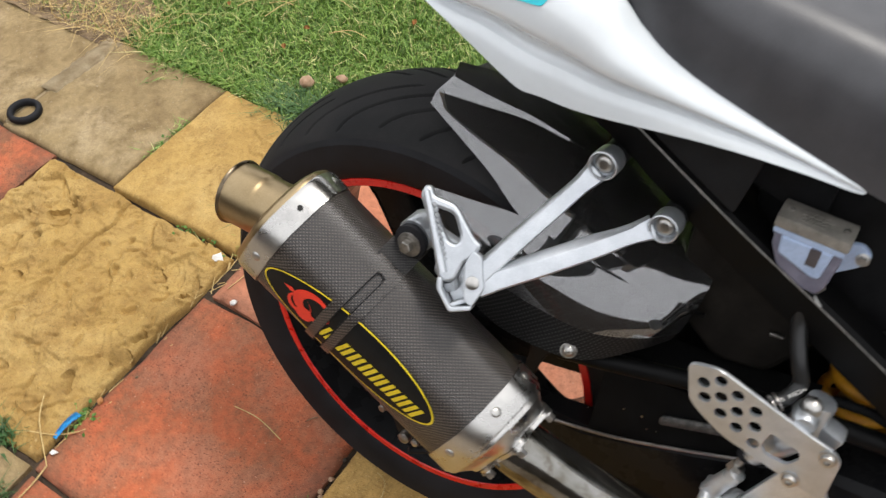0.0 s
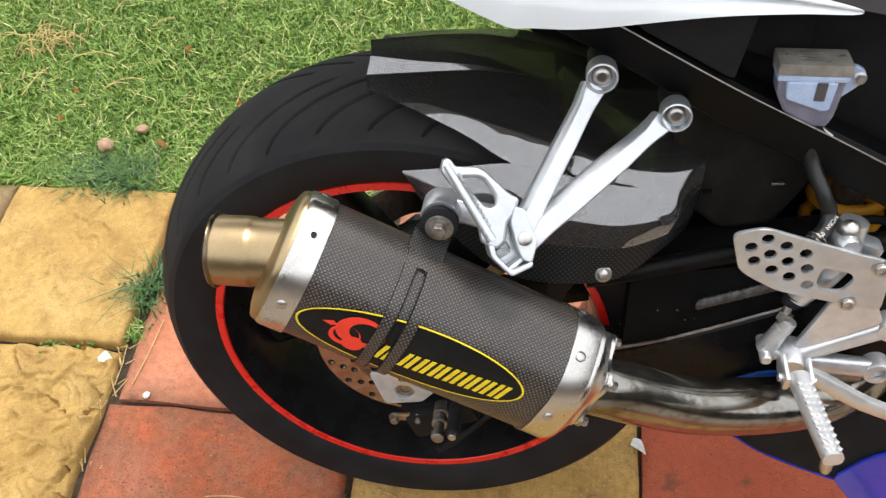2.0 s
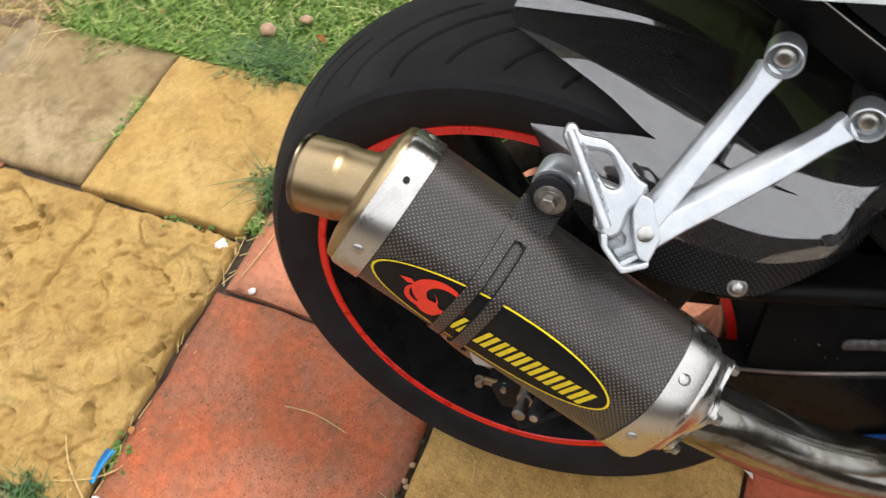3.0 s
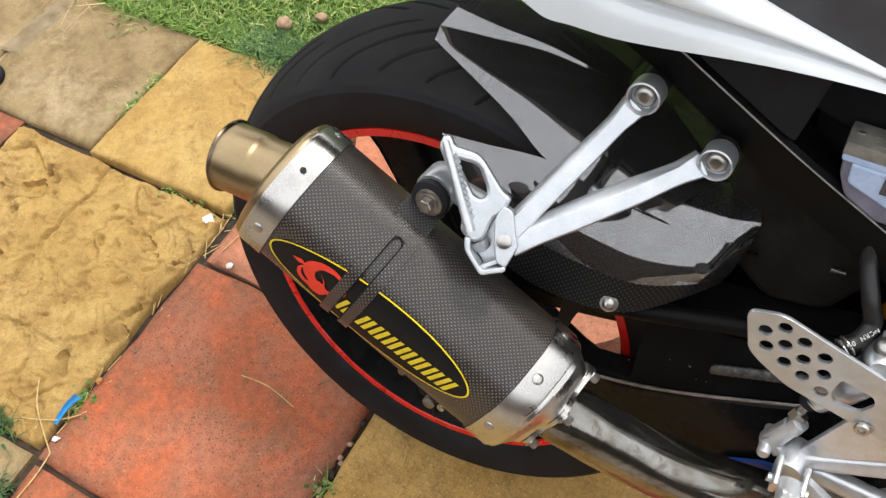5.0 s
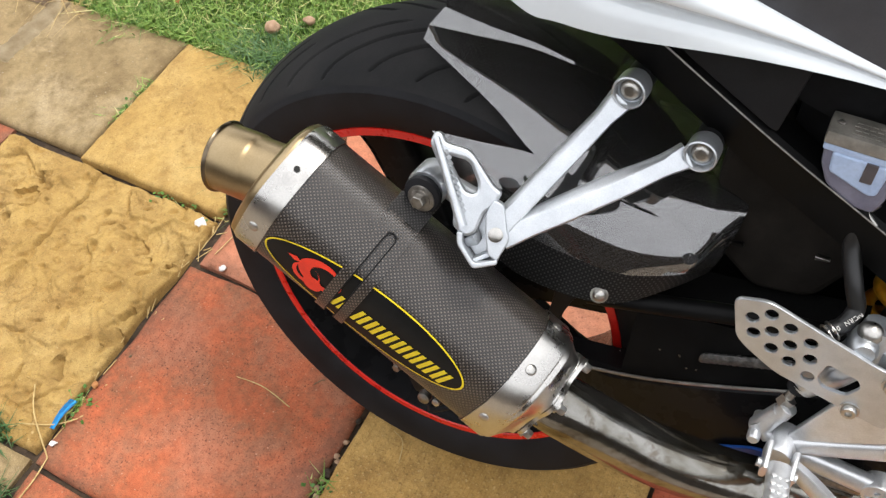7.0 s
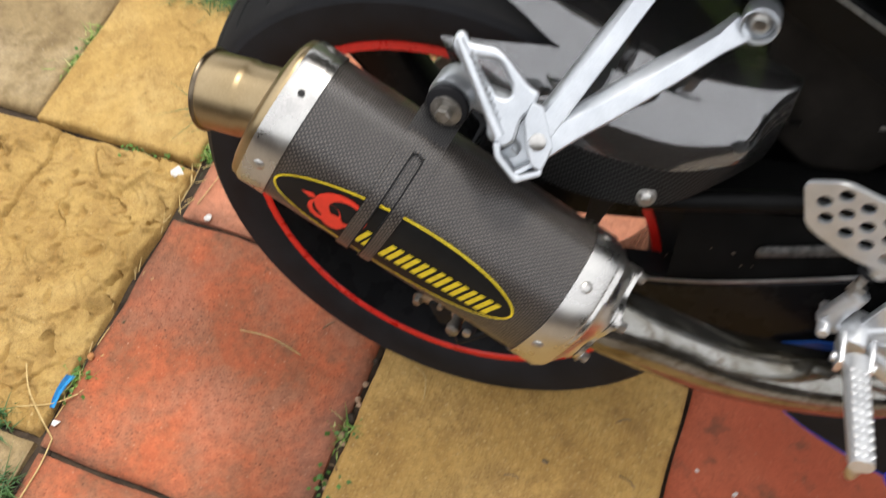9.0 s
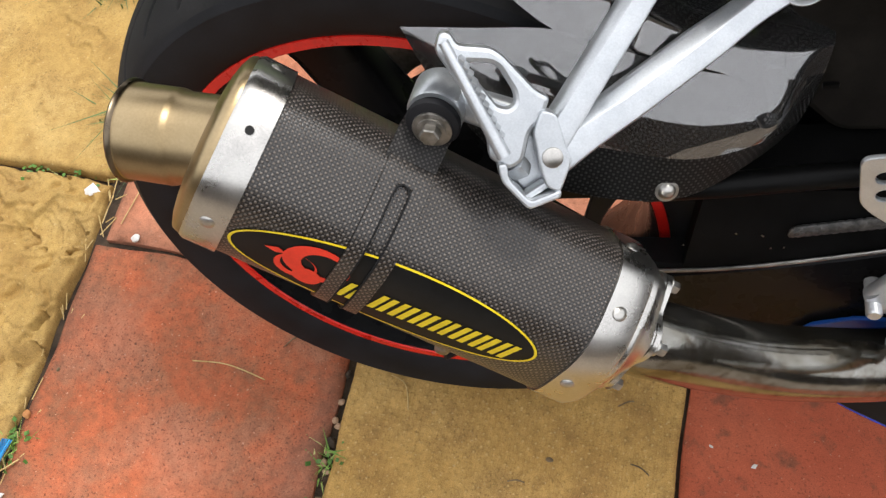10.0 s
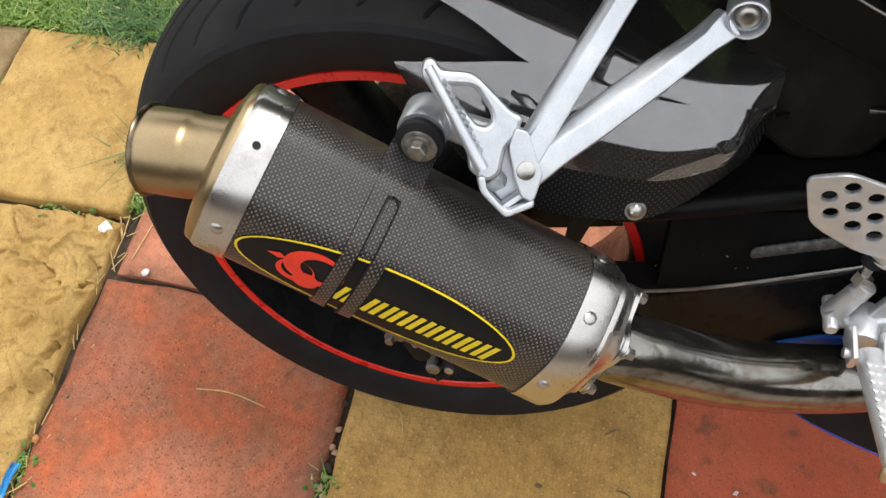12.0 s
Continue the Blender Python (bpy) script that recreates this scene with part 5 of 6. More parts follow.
    part("footrest_ridge", bm, SILVER, peg)
    for k in range(11):
        bm = bmesh.new()
        t = 0.1 + 0.075 * k
        c = mid + across * (-0.0275 + 0.034 * t) + climb * (0.0355 - 0.052 * t) + face * 0.0045
        block(bm, c, (0.0036, 0.005, 0.004), Matrix.Rotation(radians(-52), 4, "Y"), 0.001)
        part("serration", bm, SILVER, peg)
    bm = bmesh.new()
    block(bm, mid + across * 0.0145 + climb * -0.0285 + face * -0.002, (0.012, 0.01, 0.009), Matrix.Rotation(radians(-35), 4, "Y"), 0.003)
    part("footrest_root", bm, SILVER, peg)
    # exhaust hanger eye with rubber and bolt
    hb = Vector((0.0616, -0.227, 0.2935))
    bm = bmesh.new()
    tapered(bm, hb + Vector((0.01, 0.016, 0.004)), jn + Vector((-0.014, 0.012, 0.0)), 0.02, 0.022, 0.012, 0.014, (0.2, -0.9, 0.3))
    lathe(bm, hb + Vector((0, 0.026, 0.002)), (0, -1, 0.1), [(0, 0.0155), (0.002, 0.0168), (0.022, 0.0168), (0.0245, 0.0158), (0.0245, 0.013), (0.002, 0.0125)], 36)
    part("exhaust_eye", bm, SILVER, h)
    bm = bmesh.new()
    lathe(bm, hb + Vector((0, 0.01, 0.001)), (0, -1, 0.1), [(0, 0.012), (0.0085, 0.0135), (0.0095, 0.0158), (0.0125, 0.0163), (0.0142, 0.0155), (0.0148, 0.012)], 36)
    part("rubber_bush", bm, RUBBER, h, "perished black rubber bush")
    bm = bmesh.new()
    lathe(bm, hb + Vector((0, -0.0046, 0)), (0, -1, 0.1), [(0, 0.0118), (0.0014, 0.0118), (0.0018, 0.011)], 32)
    bolt(bm, hb + Vector((0, -0.006, 0)), (0, -1, 0.1), 0.0066, 0.0075, True)
    part("exhaust_bolt", bm, DARK_BOLT, h, "dull hexagon bolt with washer")


hanger()


# ---- tail, seat and subframe ----
def tail():
    # rearmost points run on out of view, blocking sky from the hugger
    low = [(-0.34, 0.615, 0.09), (-0.2, 0.565, 0.12), (-0.1, 0.524, 0.15), (0.016, 0.481, 0.163), (0.061, 0.463, 0.168), (0.1, 0.4455, 0.17), (0.115, 0.4402, 0.17), (0.13, 0.4395, 0.168), (0.173, 0.4375, 0.163), (0.264, 0.443, 0.15), (0.33, 0.4425, 0.14), (0.372, 0.4405, 0.135), (0.379, 0.443, 0.134)]
    high = [(-0.34, 0.63), (-0.2, 0.6), (-0.1, 0.585), (0.05, 0.57), (0.1, 0.555), (0.115, 0.549), (0.13, 0.543), (0.165, 0.528), (0.19, 0.506), (0.235, 0.485), (0.3, 0.468), (0.371, 0.451), (0.379, 0.447)]
    for s in (1, -1):
        rows = []
        for (x0, z0, w), (x1, z1) in zip(low, high):
            dz = z1 - z0
            k = min(1.0, dz / 0.06)
            # a groove runs along the flank, under the overhanging upper bulge
            g = 0.06 + 0.36 * max(0.0, min(1.0, (x0 - 0.015) / 0.13)) ** 0.75
            r = 0.78 - g
            sec = ((g * 0.5, 0.001), (g * 0.82, 0.005), (g * 0.96, 0.011), (g + 0.05, 0.0098), (g + 0.125, 0.0014), (g + 0.23, 0.0), (g + 0.22 + 0.4 * r, 0.0035), (g + 0.22 + 0.75 * r, 0.014), (1.0, 0.034))
            rows.append([(x0, s * -(w - 0.012), z0 - 0.001), (x0 * 0.98 + x1 * 0.02, s * -w, z0 + 0.002)] + [(x0 * (1 - f) + x1 * f, s * -(w - inset * k), z0 + dz * f) for f, inset in sec]
                        + [(x1, s * -(w - 0.042 * k), z1 - 0.004)])
        cols = [smooth_path([r[j] for r in rows], 5) for j in range(12)]
        fine = []
        for i in range(len(cols[0])):
            sec = [c[i] for c in cols]
            fine.append(sec[:3] + smooth_path(sec[3:11], 4) + sec[11:])
        bm = bmesh.new()
        grid_sheet(bm, fine, True, 0.0)
        part("tail_fairing", bm, WHITE_PAINT, bike, "pearl white tail fairing side", 60)
    part("tail_decal", plate(rounded([(0.096, 0.5548), (0.12, 0.556), (0.128, 0.571), (0.1, 0.571)], 0.003), [], 0.0008, (0, -0.3798, 0), (1, 0, 0), (0, 0.41, 1), 0.0002), CYAN, bike, "cyan decal on white tail")
    # tray widened and lengthened out of view so the hugger mirrors dark
    bm = bmesh.new()
    rings(bm, [[(x, -w, z - 0.006), (x, -w, z + 0.004), (x, w, z + 0.004), (x, w, z - 0.006)] for x, z, w in ((-0.33, 0.617, 0.078), (-0.19, 0.57, 0.11), (0.016, 0.49, 0.15), (0.105, 0.456, 0.156), (0.25, 0.453, 0.14), (0.4, 0.455, 0.128))])
    part("undertail", bm, BLACK_SATIN, bike, "black plastic undertail tray", 30)
    rows = []
    for x, ze, zt, w in ((0.06, 0.566, 0.57, 0.1), (0.12, 0.552, 0.58, 0.115), (0.17, 0.528, 0.585, 0.122), (0.2, 0.505, 0.575, 0.13), (0.25, 0.487, 0.56, 0.132), (0.32, 0.472, 0.55, 0.134), (0.4, 0.456, 0.54, 0.134), (0.5, 0.44, 0.535, 0.13), (0.62, 0.43, 0.54, 0.12)):
        h = zt - ze
        half = [(-w, ze - 0.014), (-w + 0.0005, ze + h * 0.2), (-w + 0.002, ze + h * 0.5), (-w + 0.008, ze + h * 0.82), (-w + 0.03, zt), (-0.02, zt + 0.003)]
        rows.append([(x, y, z) for y, z in half] + [(x, -y, z) for y, z in half[::-1]])
    cols = [smooth_path([r[j] for r in rows], 4) for j in range(12)]
    bm = bmesh.new()
    grid_sheet(bm, [[c[i] for c in cols] for i in range(len(cols[0]))], True)
    part("seat", bm, SEAT_VINYL, bike, "black vinyl seat pad", 60)

    # subframe rail and panels
    bm = bmesh.new()
    loops = []
    for x, z, h in ((0.13, 0.437, 0.03), (0.2, 0.405, 0.036), (0.3, 0.348, 0.042), (0.4, 0.298, 0.044), (0.5, 0.246, 0.046), (0.6, 0.195, 0.046)):
        n = Vector((0.47, 0, 0.88))
        c = Vector((x, 0, z))
        t, b = c + n * h / 2, c - n * h / 2
        loops.append([(t.x, -0.118, t.z), (t.x, -0.123, t.z - 0.004), (b.x, -0.116, b.z + 0.004), (b.x, -0.11, b.z), (b.x, -0.09, b.z), (t.x, -0.09, t.z)])
    rings(bm, loops)
    part("subframe_rail", bm, RAIL_BLACK, bike, "black subframe rail with bright edge line", 25)
    # thin bright line along the rail's upper edge
    bm = bmesh.new()
    tube(bm, smooth_path([(0.19, -0.124, 0.4285), (0.3, -0.124, 0.3685), (0.4, -0.124, 0.319), (0.5, -0.124, 0.267)]), 0.0008, 6)
    part("rail_edge", bm, DARK_BOLT, bike, "thin bright line along rail edge")
    bm = bmesh.new()
    rings(bm, [[(x, -y, z) for x, y, z in lp] for lp in loops])
    part("subframe_rail", bm, RAIL_BLACK, bike, "", 25)
    # unseen plate added to keep green lawn light off the hugger
    part("far_side_cover", plate(rounded([(0.085, 0.462), (0.4, 0.46), (0.42, 0.16), (0.3, 0.15), (0.2, 0.21), (0.115, 0.3)], 0.01), [], 0.004, (0, 0.122, 0), (1, 0, 0), (0, 0, 1), 0.001), BLACK_SATIN, bike)
    part("side_cover", plate(rounded([(0.19, 0.44), (0.308, 0.45), (0.3, 0.4), (0.2965, 0.378), (0.29, 0.38), (0.22, 0.418)], 0.004), [], 0.004, (0, -0.121, 0), (1, 0, 0), (0, 0, 1), 0.001), SIDE_GREY, bike, "black side cover under fairing")
    part("frame_spar", plate(rounded([(0.27, 0.38), (0.36, 0.32), (0.405, 0.29), (0.395, 0.24), (0.37, 0.19), (0.32, 0.18), (0.275, 0.215), (0.262, 0.28), (0.262, 0.33)], 0.012), [], 0.03, (0, -0.06, 0), (1, 0, 0), (0, 0, 1), 0.006), FENDER, bike, "brownish black inner mudguard behind frame")
    bm = bmesh.new()
    block(bm, (0.64, 0.0, 0.14), (0.2, 0.2, 0.46), None, 0.03)
    block(bm, (0.48, 0.02, 0.36), (0.36, 0.18, 0.16), None, 0.03)
    part("engine_block", bm, BLACK_SATIN, bike, "dark engine and airbox behind frame")
    # made-up box closing the dark space under the seat
    bm = bmesh.new()
    rings(bm, [[(0.2, -0.085, 0.415), (0.2, 0.085, 0.415), (0.2, 0.085, 0.44), (0.2, -0.085, 0.44)], [(0.36, -0.085, 0.37), (0.36, 0.085, 0.37), (0.36, 0.085, 0.44), (0.36, -0.085, 0.44)]])
    part("seat_filler", bm, BLACK_SATIN, bike, "black filler box added under the seat", 30)


tail()


def reservoir():
    right, up = (1, 0, 0), (0, 0, 1)
    body = rounded([(0.33, 0.383), (0.332, 0.365), (0.341, 0.348), (0.366, 0.335), (0.379, 0.335), (0.383, 0.346), (0.386, 0.383)], 0.004)
    tank = part("brake_fluid_tank", plate(body, [], 0.022, (0, -0.113, 0), right, up, 0.003), TANK_DIM, bike, "milky blue brake fluid reservoir with grey lid")
    front = rounded([(0.337, 0.38), (0.339, 0.363), (0.37, 0.352), (0.376, 0.354), (0.378, 0.38)], 0.003)
    part("front_wall", plate(front, [], 0.01, (0, -0.1235, 0), right, up, 0.002), TANK, tank)
    bm = bmesh.new()
    block(bm, (0.3575, -0.114, 0.3825), (0.0565, 0.0275, 0.0055), None, 0.0018)
    part("rim", bm, TANK, tank)
    bm = bmesh.new()
    block(bm, (0.3575, -0.114, 0.3905), (0.0585, 0.029, 0.0105), None, 0.0024)
    lid = part("lid", bm, LID_GREY, tank, "weathered grey lid with raised lettering")
    for x in (0.3355, 0.3795):
        bm = bmesh.new()
        bolt(bm, (x, -0.1135, 0.3952), up, 0.0028, 0.0018)
        part("lid_screw", bm, DARK_BOLT, lid)
    for k in range(4):
        for i in range(5 - k % 2):
            bm = bmesh.new()
            block(bm, (0.3465 + 0.0052 * i + 0.0014 * (k % 2), -0.122 + 0.0048 * k, 0.396), (0.0038, 0.0022, 0.0007), None, 0.0002)
            part("lid_lettering", bm, LID_GREY, lid)
    bm = bmesh.new()
    block(bm, (0.3653, -0.1287, 0.3715), (0.0085, 0.002, 0.0165), None, 0.0007)
    part("level_window", bm, WINDOW, tank, "small dark level window")
    ear = rounded([(0.38, 0.383), (0.381, 0.35), (0.396, 0.364), (0.404, 0.373), (0.403, 0.381), (0.394, 0.387)], 0.004)
    part("ear", plate(ear, [], 0.005, (0, -0.108, 0), right, up, 0.001), TANK, tank)
    bm = bmesh.new()
    bolt(bm, (0.3985, -0.111, 0.3755), (0, -1, 0.2), 0.0042, 0.006, True)
    part("ear_bolt", bm, BOLT, tank)
    bm = bmesh.new()
    tube(bm, smooth_path([(0.372, -0.112, 0.345), (0.376, -0.114, 0.3), (0.39, -0.131, 0.271), (0.3985, -0.135, 0.253), (0.394, -0.146, 0.242), (0.386, -0.153, 0.235), (0.391, -0.15, 0.213)], 10), 0.007, 16)
    hose = part("reservoir_hose", bm, BLACK_HOSE, bike, "black rubber hose with white print")
    first, last = Vector((0.4025, -0.1415, 0.2535)), Vector((0.3885, -0.1575, 0.2435))
    for k, ch in enumerate("NCRN 05"):
        if ch == " ":
            continue
        cu = bpy.data.curves.new("letter", "FONT")
        cu.body, cu.size, cu.align_x, cu.align_y, cu.extrude = ch, 0.0052, "CENTER", "CENTER", 0.0003
        ob = bpy.data.objects.new("letter", cu)
        scene.collection.objects.link(ob)
        me = bpy.data.meshes.new_from_object(ob.evaluated_get(bpy.context.evaluated_depsgraph_get()))
        bpy.data.objects.remove(ob)
        bpy.data.curves.remove(cu)
        read = (last - first).normalized()
        out = Vector((0.25, -0.55, 0.8))
        out = (out - read * out.dot(read)).normalized()
        c = first.lerp(last, k / 6)
        me.transform(Matrix.Translation(c) @ Matrix((read, out.cross(read), out)).transposed().to_4x4())
        me.materials.clear()
        part("hose_print", me, WHITE_CHIP, hose, "white printed character")
    bm = bmesh.new()
    tube(bm, [(0.374, -0.112, 0.338), (0.378, -0.119, 0.331), (0.383, -0.112, 0.336), (0.377, -0.105, 0.34), (0.374, -0.112, 0.338)], 0.0012, 6)
    tube(bm, [(0.378, -0.119, 0.331), (0.386, -0.124, 0.327)], 0.0012, 6)
    part("hose_clip", bm, BOLT, hose)
    bm = bmesh.new()
    x, y, d = frame_of((-0.008, -0.009, -0.007))
    for s in (0.0, 0.0045):
        o = Vector((0.3885, -0.151, 0.237)) + d * s
        tube(bm, [o + (x * math.cos(a) + y * math.sin(a)) * 0.0082 for a in [2 * math.pi * k / 24 for k in range(25)]], 0.0009, 6)
    for k in (-1, 1):
        tube(bm, [Vector((0.3885, -0.151, 0.237)) + d * 0.002 + Vector((0.003 * k, -0.006, 0.0065)), Vector((0.385, -0.16, 0.247)) + Vector((0.004 * k, 0, 0))], 0.0011, 6)
    part("lower_clip", bm, BOLT, hose)


reservoir()


# ---- rearset: heel guard, bracket, master cylinder, footrest and brake pedal ----
def rearset():
    out = rounded([(0.3105, 0.2515), (0.337, 0.26), (0.424, 0.2345), (0.443, 0.231), (0.453, 0.222), (0.4555, 0.17), (0.417, 0.1765), (0.36, 0.188), (0.333, 0.203), (0.322, 0.212)], 0.008)
    holes = [circle(u, v, 0.0052, 18) for u, v in ((0.329, 0.238), (0.3415, 0.248), (0.3585, 0.241), (0.3765, 0.2335), (0.334, 0.2225), (0.3465, 0.231), (0.363, 0.2235), (0.381, 0.2165), (0.351, 0.213), (0.3675, 0.206), (0.385, 0.1975))]
    holes.append(rounded([(0.3945, 0.2185), (0.42, 0.213), (0.424, 0.206), (0.4165, 0.192), (0.3985, 0.1915), (0.392, 0.2)], 0.004))
    guard = part("heel_guard", plate(out, holes, 0.004, (0, -0.168, 0), (1, 0, 0), (0, 0, 1), 0.0009), SILVER, bike, "silver heel guard plate with round holes")
    for u, v in ((0.4245, 0.179), (0.4425, 0.2215)):
        bm = bmesh.new()
        bolt(bm, (u, -0.17, v), (0, -1, 0), 0.0062, 0.0055)
        part("guard_bolt", bm, BOLT, guard)
    # bracket
    bm = bmesh.new()
    tapered(bm, (0.385, -0.158, 0.088), (0.477, -0.15, 0.1315), 0.016, 0.02, 0.016, 0.014, (0, -1, 0.1))
    tapered(bm, (0.41, -0.154, 0.083), (0.479, -0.15, 0.0745), 0.02, 0.02, 0.016, 0.014, (0, -1, 0.1))
    br = part("rearset_bracket", bm, BRIGHT_ALLOY, bike, "silver cast rider footrest bracket")
    part("web", plate(rounded([(0.39, 0.094), (0.42, 0.18), (0.455, 0.172), (0.468, 0.145)], 0.005), [], 0.007, (0, -0.156, 0), (1, 0, 0), (0, 0, 1), 0.0015), BRIGHT_ALLOY, br)
    for u, v in ((0.4795, 0.1325), (0.4815, 0.0735)):
        bm = bmesh.new()
        lathe(bm, (u, -0.14, v), (0, -1, 0), [(0, 0.0135), (0.016, 0.0135), (0.0185, 0.0125), (0.0185, 0.0092), (0.012, 0.0088)], 32)
        bolt(bm, (u, -0.15, v), (0, -1, 0), 0.0066, 0.005)
        part("bracket_boss", bm, BRIGHT_ALLOY, br)
    # master cylinder and pushrod
    bm = bmesh.new()
    tube(bm, [(0.389, -0.142, 0.158), (0.405, -0.144, 0.19), (0.416, -0.144, 0.215), (0.42, -0.14, 0.25)], [0.0125, 0.0155, 0.0165, 0.0125], 20)
    lathe(bm, (0.412, -0.14, 0.232), (0.1, -1, 0.2), [(0, 0.012), (0.022, 0.011), (0.026, 0.008)], 20)
    block(bm, (0.43, -0.142, 0.215), (0.03, 0.02, 0.034), Matrix.Rotation(radians(20), 4, "Y"), 0.005)
    mc = part("master_cylinder", bm, SILVER, bike, "silver rear brake master cylinder")
    bm = bmesh.new()
    lathe(bm, (0.414, -0.146, 0.244), (0.1, -0.75, 0.65), [(0, 0.0095), (0.004, 0.0095), (0.008, 0.0085), (0.011, 0.006), (0.0125, 0.002)], 24)
    part("banjo_dome", bm, BOLT, mc, "bright domed hose union")
    bm = bmesh.new()
    lathe(bm, (0.384, -0.142, 0.146), (0.25, 0.0, 0.97), [(0, 0.005), (0.003, 0.0085), (0.006, 0.0065), (0.009, 0.0105), (0.012, 0.0095), (0.016, 0.0128)], 24)
    part("rubber_boot", bm, RUBBER, mc)
    bm = bmesh.new()
    tube(bm, [(0.3755, -0.156, 0.115), (0.3845, -0.144, 0.15)], 0.0042, 12)
    lathe(bm, (0.38, -0.15, 0.132), (0.38, 0.25, 0.89), [(0, 0.0075), (0.009, 0.0075)], 6)
    part("pushrod", bm, BOLT, mc)
    bm = bmesh.new()
    tapered(bm, (0.381, -0.153, 0.126), (0.3695, -0.155, 0.096), 0.016, 0.019, 0.014, 0.018, (0, -1, 0), 8, 2.8)
    tapered(bm, (0.3655, -0.155, 0.106), (0.381, -0.157, 0.093), 0.014, 0.013, 0.016, 0.014, (0, -1, 0), 6, 2.6)
    lathe(bm, (0.3815, -0.153, 0.123), (0.33, 0.05, 0.94), [(0, 0.0085), (0.012, 0.008), (0.013, 0.006)], 16)
    lathe(bm, (0.3685, -0.14, 0.097), (0, -1, 0), [(0, 0.0058), (0.03, 0.0058), (0.032, 0.0045)], 16)
    part("fork_end", bm, BRIGHT_ALLOY, mc, "fork end with pin on pushrod")
    # rider footrest
    bm = bmesh.new()
    lathe(bm, (0.394, -0.156, 0.094), (-0.05, -0.75, -0.1), [(-0.012, 0.0125), (0.016, 0.013), (0.019, 0.0115)], 28)
    tapered(bm, (0.383, -0.17, 0.096), (0.385, -0.196, 0.092), 0.006, 0.006, 0.024, 0.018, (0, 0, 1))
    tapered(bm, (0.407, -0.17, 0.094), (0.408, -0.196, 0.09), 0.006, 0.006, 0.024, 0.018, (0, 0, 1))
    tube(bm, [(0.378, -0.188, 0.093), (0.413, -0.188, 0.09)], 0.0042, 12)
    part("footrest_pivot", bm, BRIGHT_ALLOY, br)
    a, b = Vector((0.397, -0.186, 0.093)), Vector((0.4085, -0.286, 0.098))
    bm = bmesh.new()
    tapered(bm, a, b, 0.021, 0.0185, 0.018, 0.015, (0, 0, 1), 8, 2.6)
    peg = part("rider_footrest", bm, BRIGHT_ALLOY, br, "silver knurled rider footrest")
    for i in range(11):
        for j in range(3):
            bm = bmesh.new()
            block(bm, a.lerp(b, 0.16 + 0.078 * i) + Vector((-0.0056 + 0.0056 * j, 0, 0.0084)), (0.0036, 0.0036, 0.0018), Matrix.Rotation(radians(45), 4, "Z"), 0.0006)
            part("knurl", bm, BRIGHT_ALLOY, peg)
    bm = bmesh.new()
    tube(bm, [b + Vector((-0.002, 0.006, -0.006)), b + Vector((-0.002, 0.004, -0.018)), b + Vector((-0.002, 0.003, -0.022))], [0.0055, 0.0052, 0.0035], 12)
    part("peg_feeler", bm, BOLT, peg)
    # brake pedal
    bm = bmesh.new()
    pts = smooth_path([(0.396, -0.165, 0.082), (0.425, -0.178, 0.08), (0.465, -0.186, 0.062), (0.53, -0.192, 0.04), (0.545, -0.2, 0.034)], 5)
    loops = []
    for i, p in enumerate(pts):
        d = (pts[min(i + 1, len(pts) - 1)] - pts[max(i - 1, 0)]).normalized()
        n = Vector((0, -1, 0))
        u = d.cross(n).normalized()
        w = 0.019 - 0.007 * i / len(pts)
        loops.append([p + u * x * w / 2 + n * y * 0.005 for x, y in ((-1, -0.7), (-0.7, -1), (0.7, -1), (1, -0.7), (1, 0.7), (0.7, 1), (-0.7, 1), (-1, 0.7))])
    rings(bm, loops)
    pedal = part("brake_pedal", bm, BRIGHT_ALLOY, bike, "silver rear brake pedal lever")
    bm = bmesh.new()
    tapered(bm, (0.546, -0.19, 0.035), (0.55, -0.238, 0.03), 0.014, 0.014, 0.014, 0.014, (0, 0, 1))
    part("toe_pad", bm, BRIGHT_ALLOY, pedal)
    bm = bmesh.new()
    tube(bm, [(0.43, -0.145, 0.06), (0.47, -0.14, 0.06)], 0.012, 16)
    tube(bm, [(0.412, -0.15, 0.07), (0.43, -0.15, 0.058)], 0.008, 12)
    part("brake_switch", bm, DARK_BOLT, bike, "dull steel brake light switch")
    # lower fairing edge in blue, dark inside
    belly = part("belly_panel", plate(rounded([(0.345, -0.03), (0.37, 0.0), (0.5, 0.0), (0.7, 0.0), (0.72, -0.13), (0.5, -0.1), (0.45, -0.0855), (0.393, -0.062)], 0.006), [], 0.004, (0, -0.146, 0), (1, 0, 0), (0, 0.15, 1), 0.001), BLACK_SATIN, bike, "black lower fairing panel with blue edge")
    bm = bmesh.new()
    tube(bm, smooth_path([(0.345, -0.149, -0.031), (0.393, -0.155, -0.062), (0.45, -0.159, -0.0855), (0.5, -0.161, -0.1), (0.62, -0.163, -0.118)]), 0.0018, 8)
    part("blue_edge", bm, BLUE_PAINT, belly)
    part("blue_panel", plate(rounded([(0.474, -0.088), (0.505, -0.055), (0.55, -0.032), (0.68, -0.02), (0.72, -0.2), (0.54, -0.17)], 0.01), [], 0.004, (0, -0.152, 0), (1, 0, 0), (0, 0.15, 1), 0.001), BLUE_PAINT, belly, "glossy blue outer panel")
    part("blue_flank", plate(rounded([(0.333, 0.0), (0.345, 0.022), (0.374, 0.04), (0.392, 0.044), (0.46, 0.047), (0.46, -0.02)], 0.005), [], 0.004, (0, -0.1345, 0), (1, 0, 0), (0, 0.0, 1), 0.001), BLUE_FLANK, belly, "mid blue inner flank")
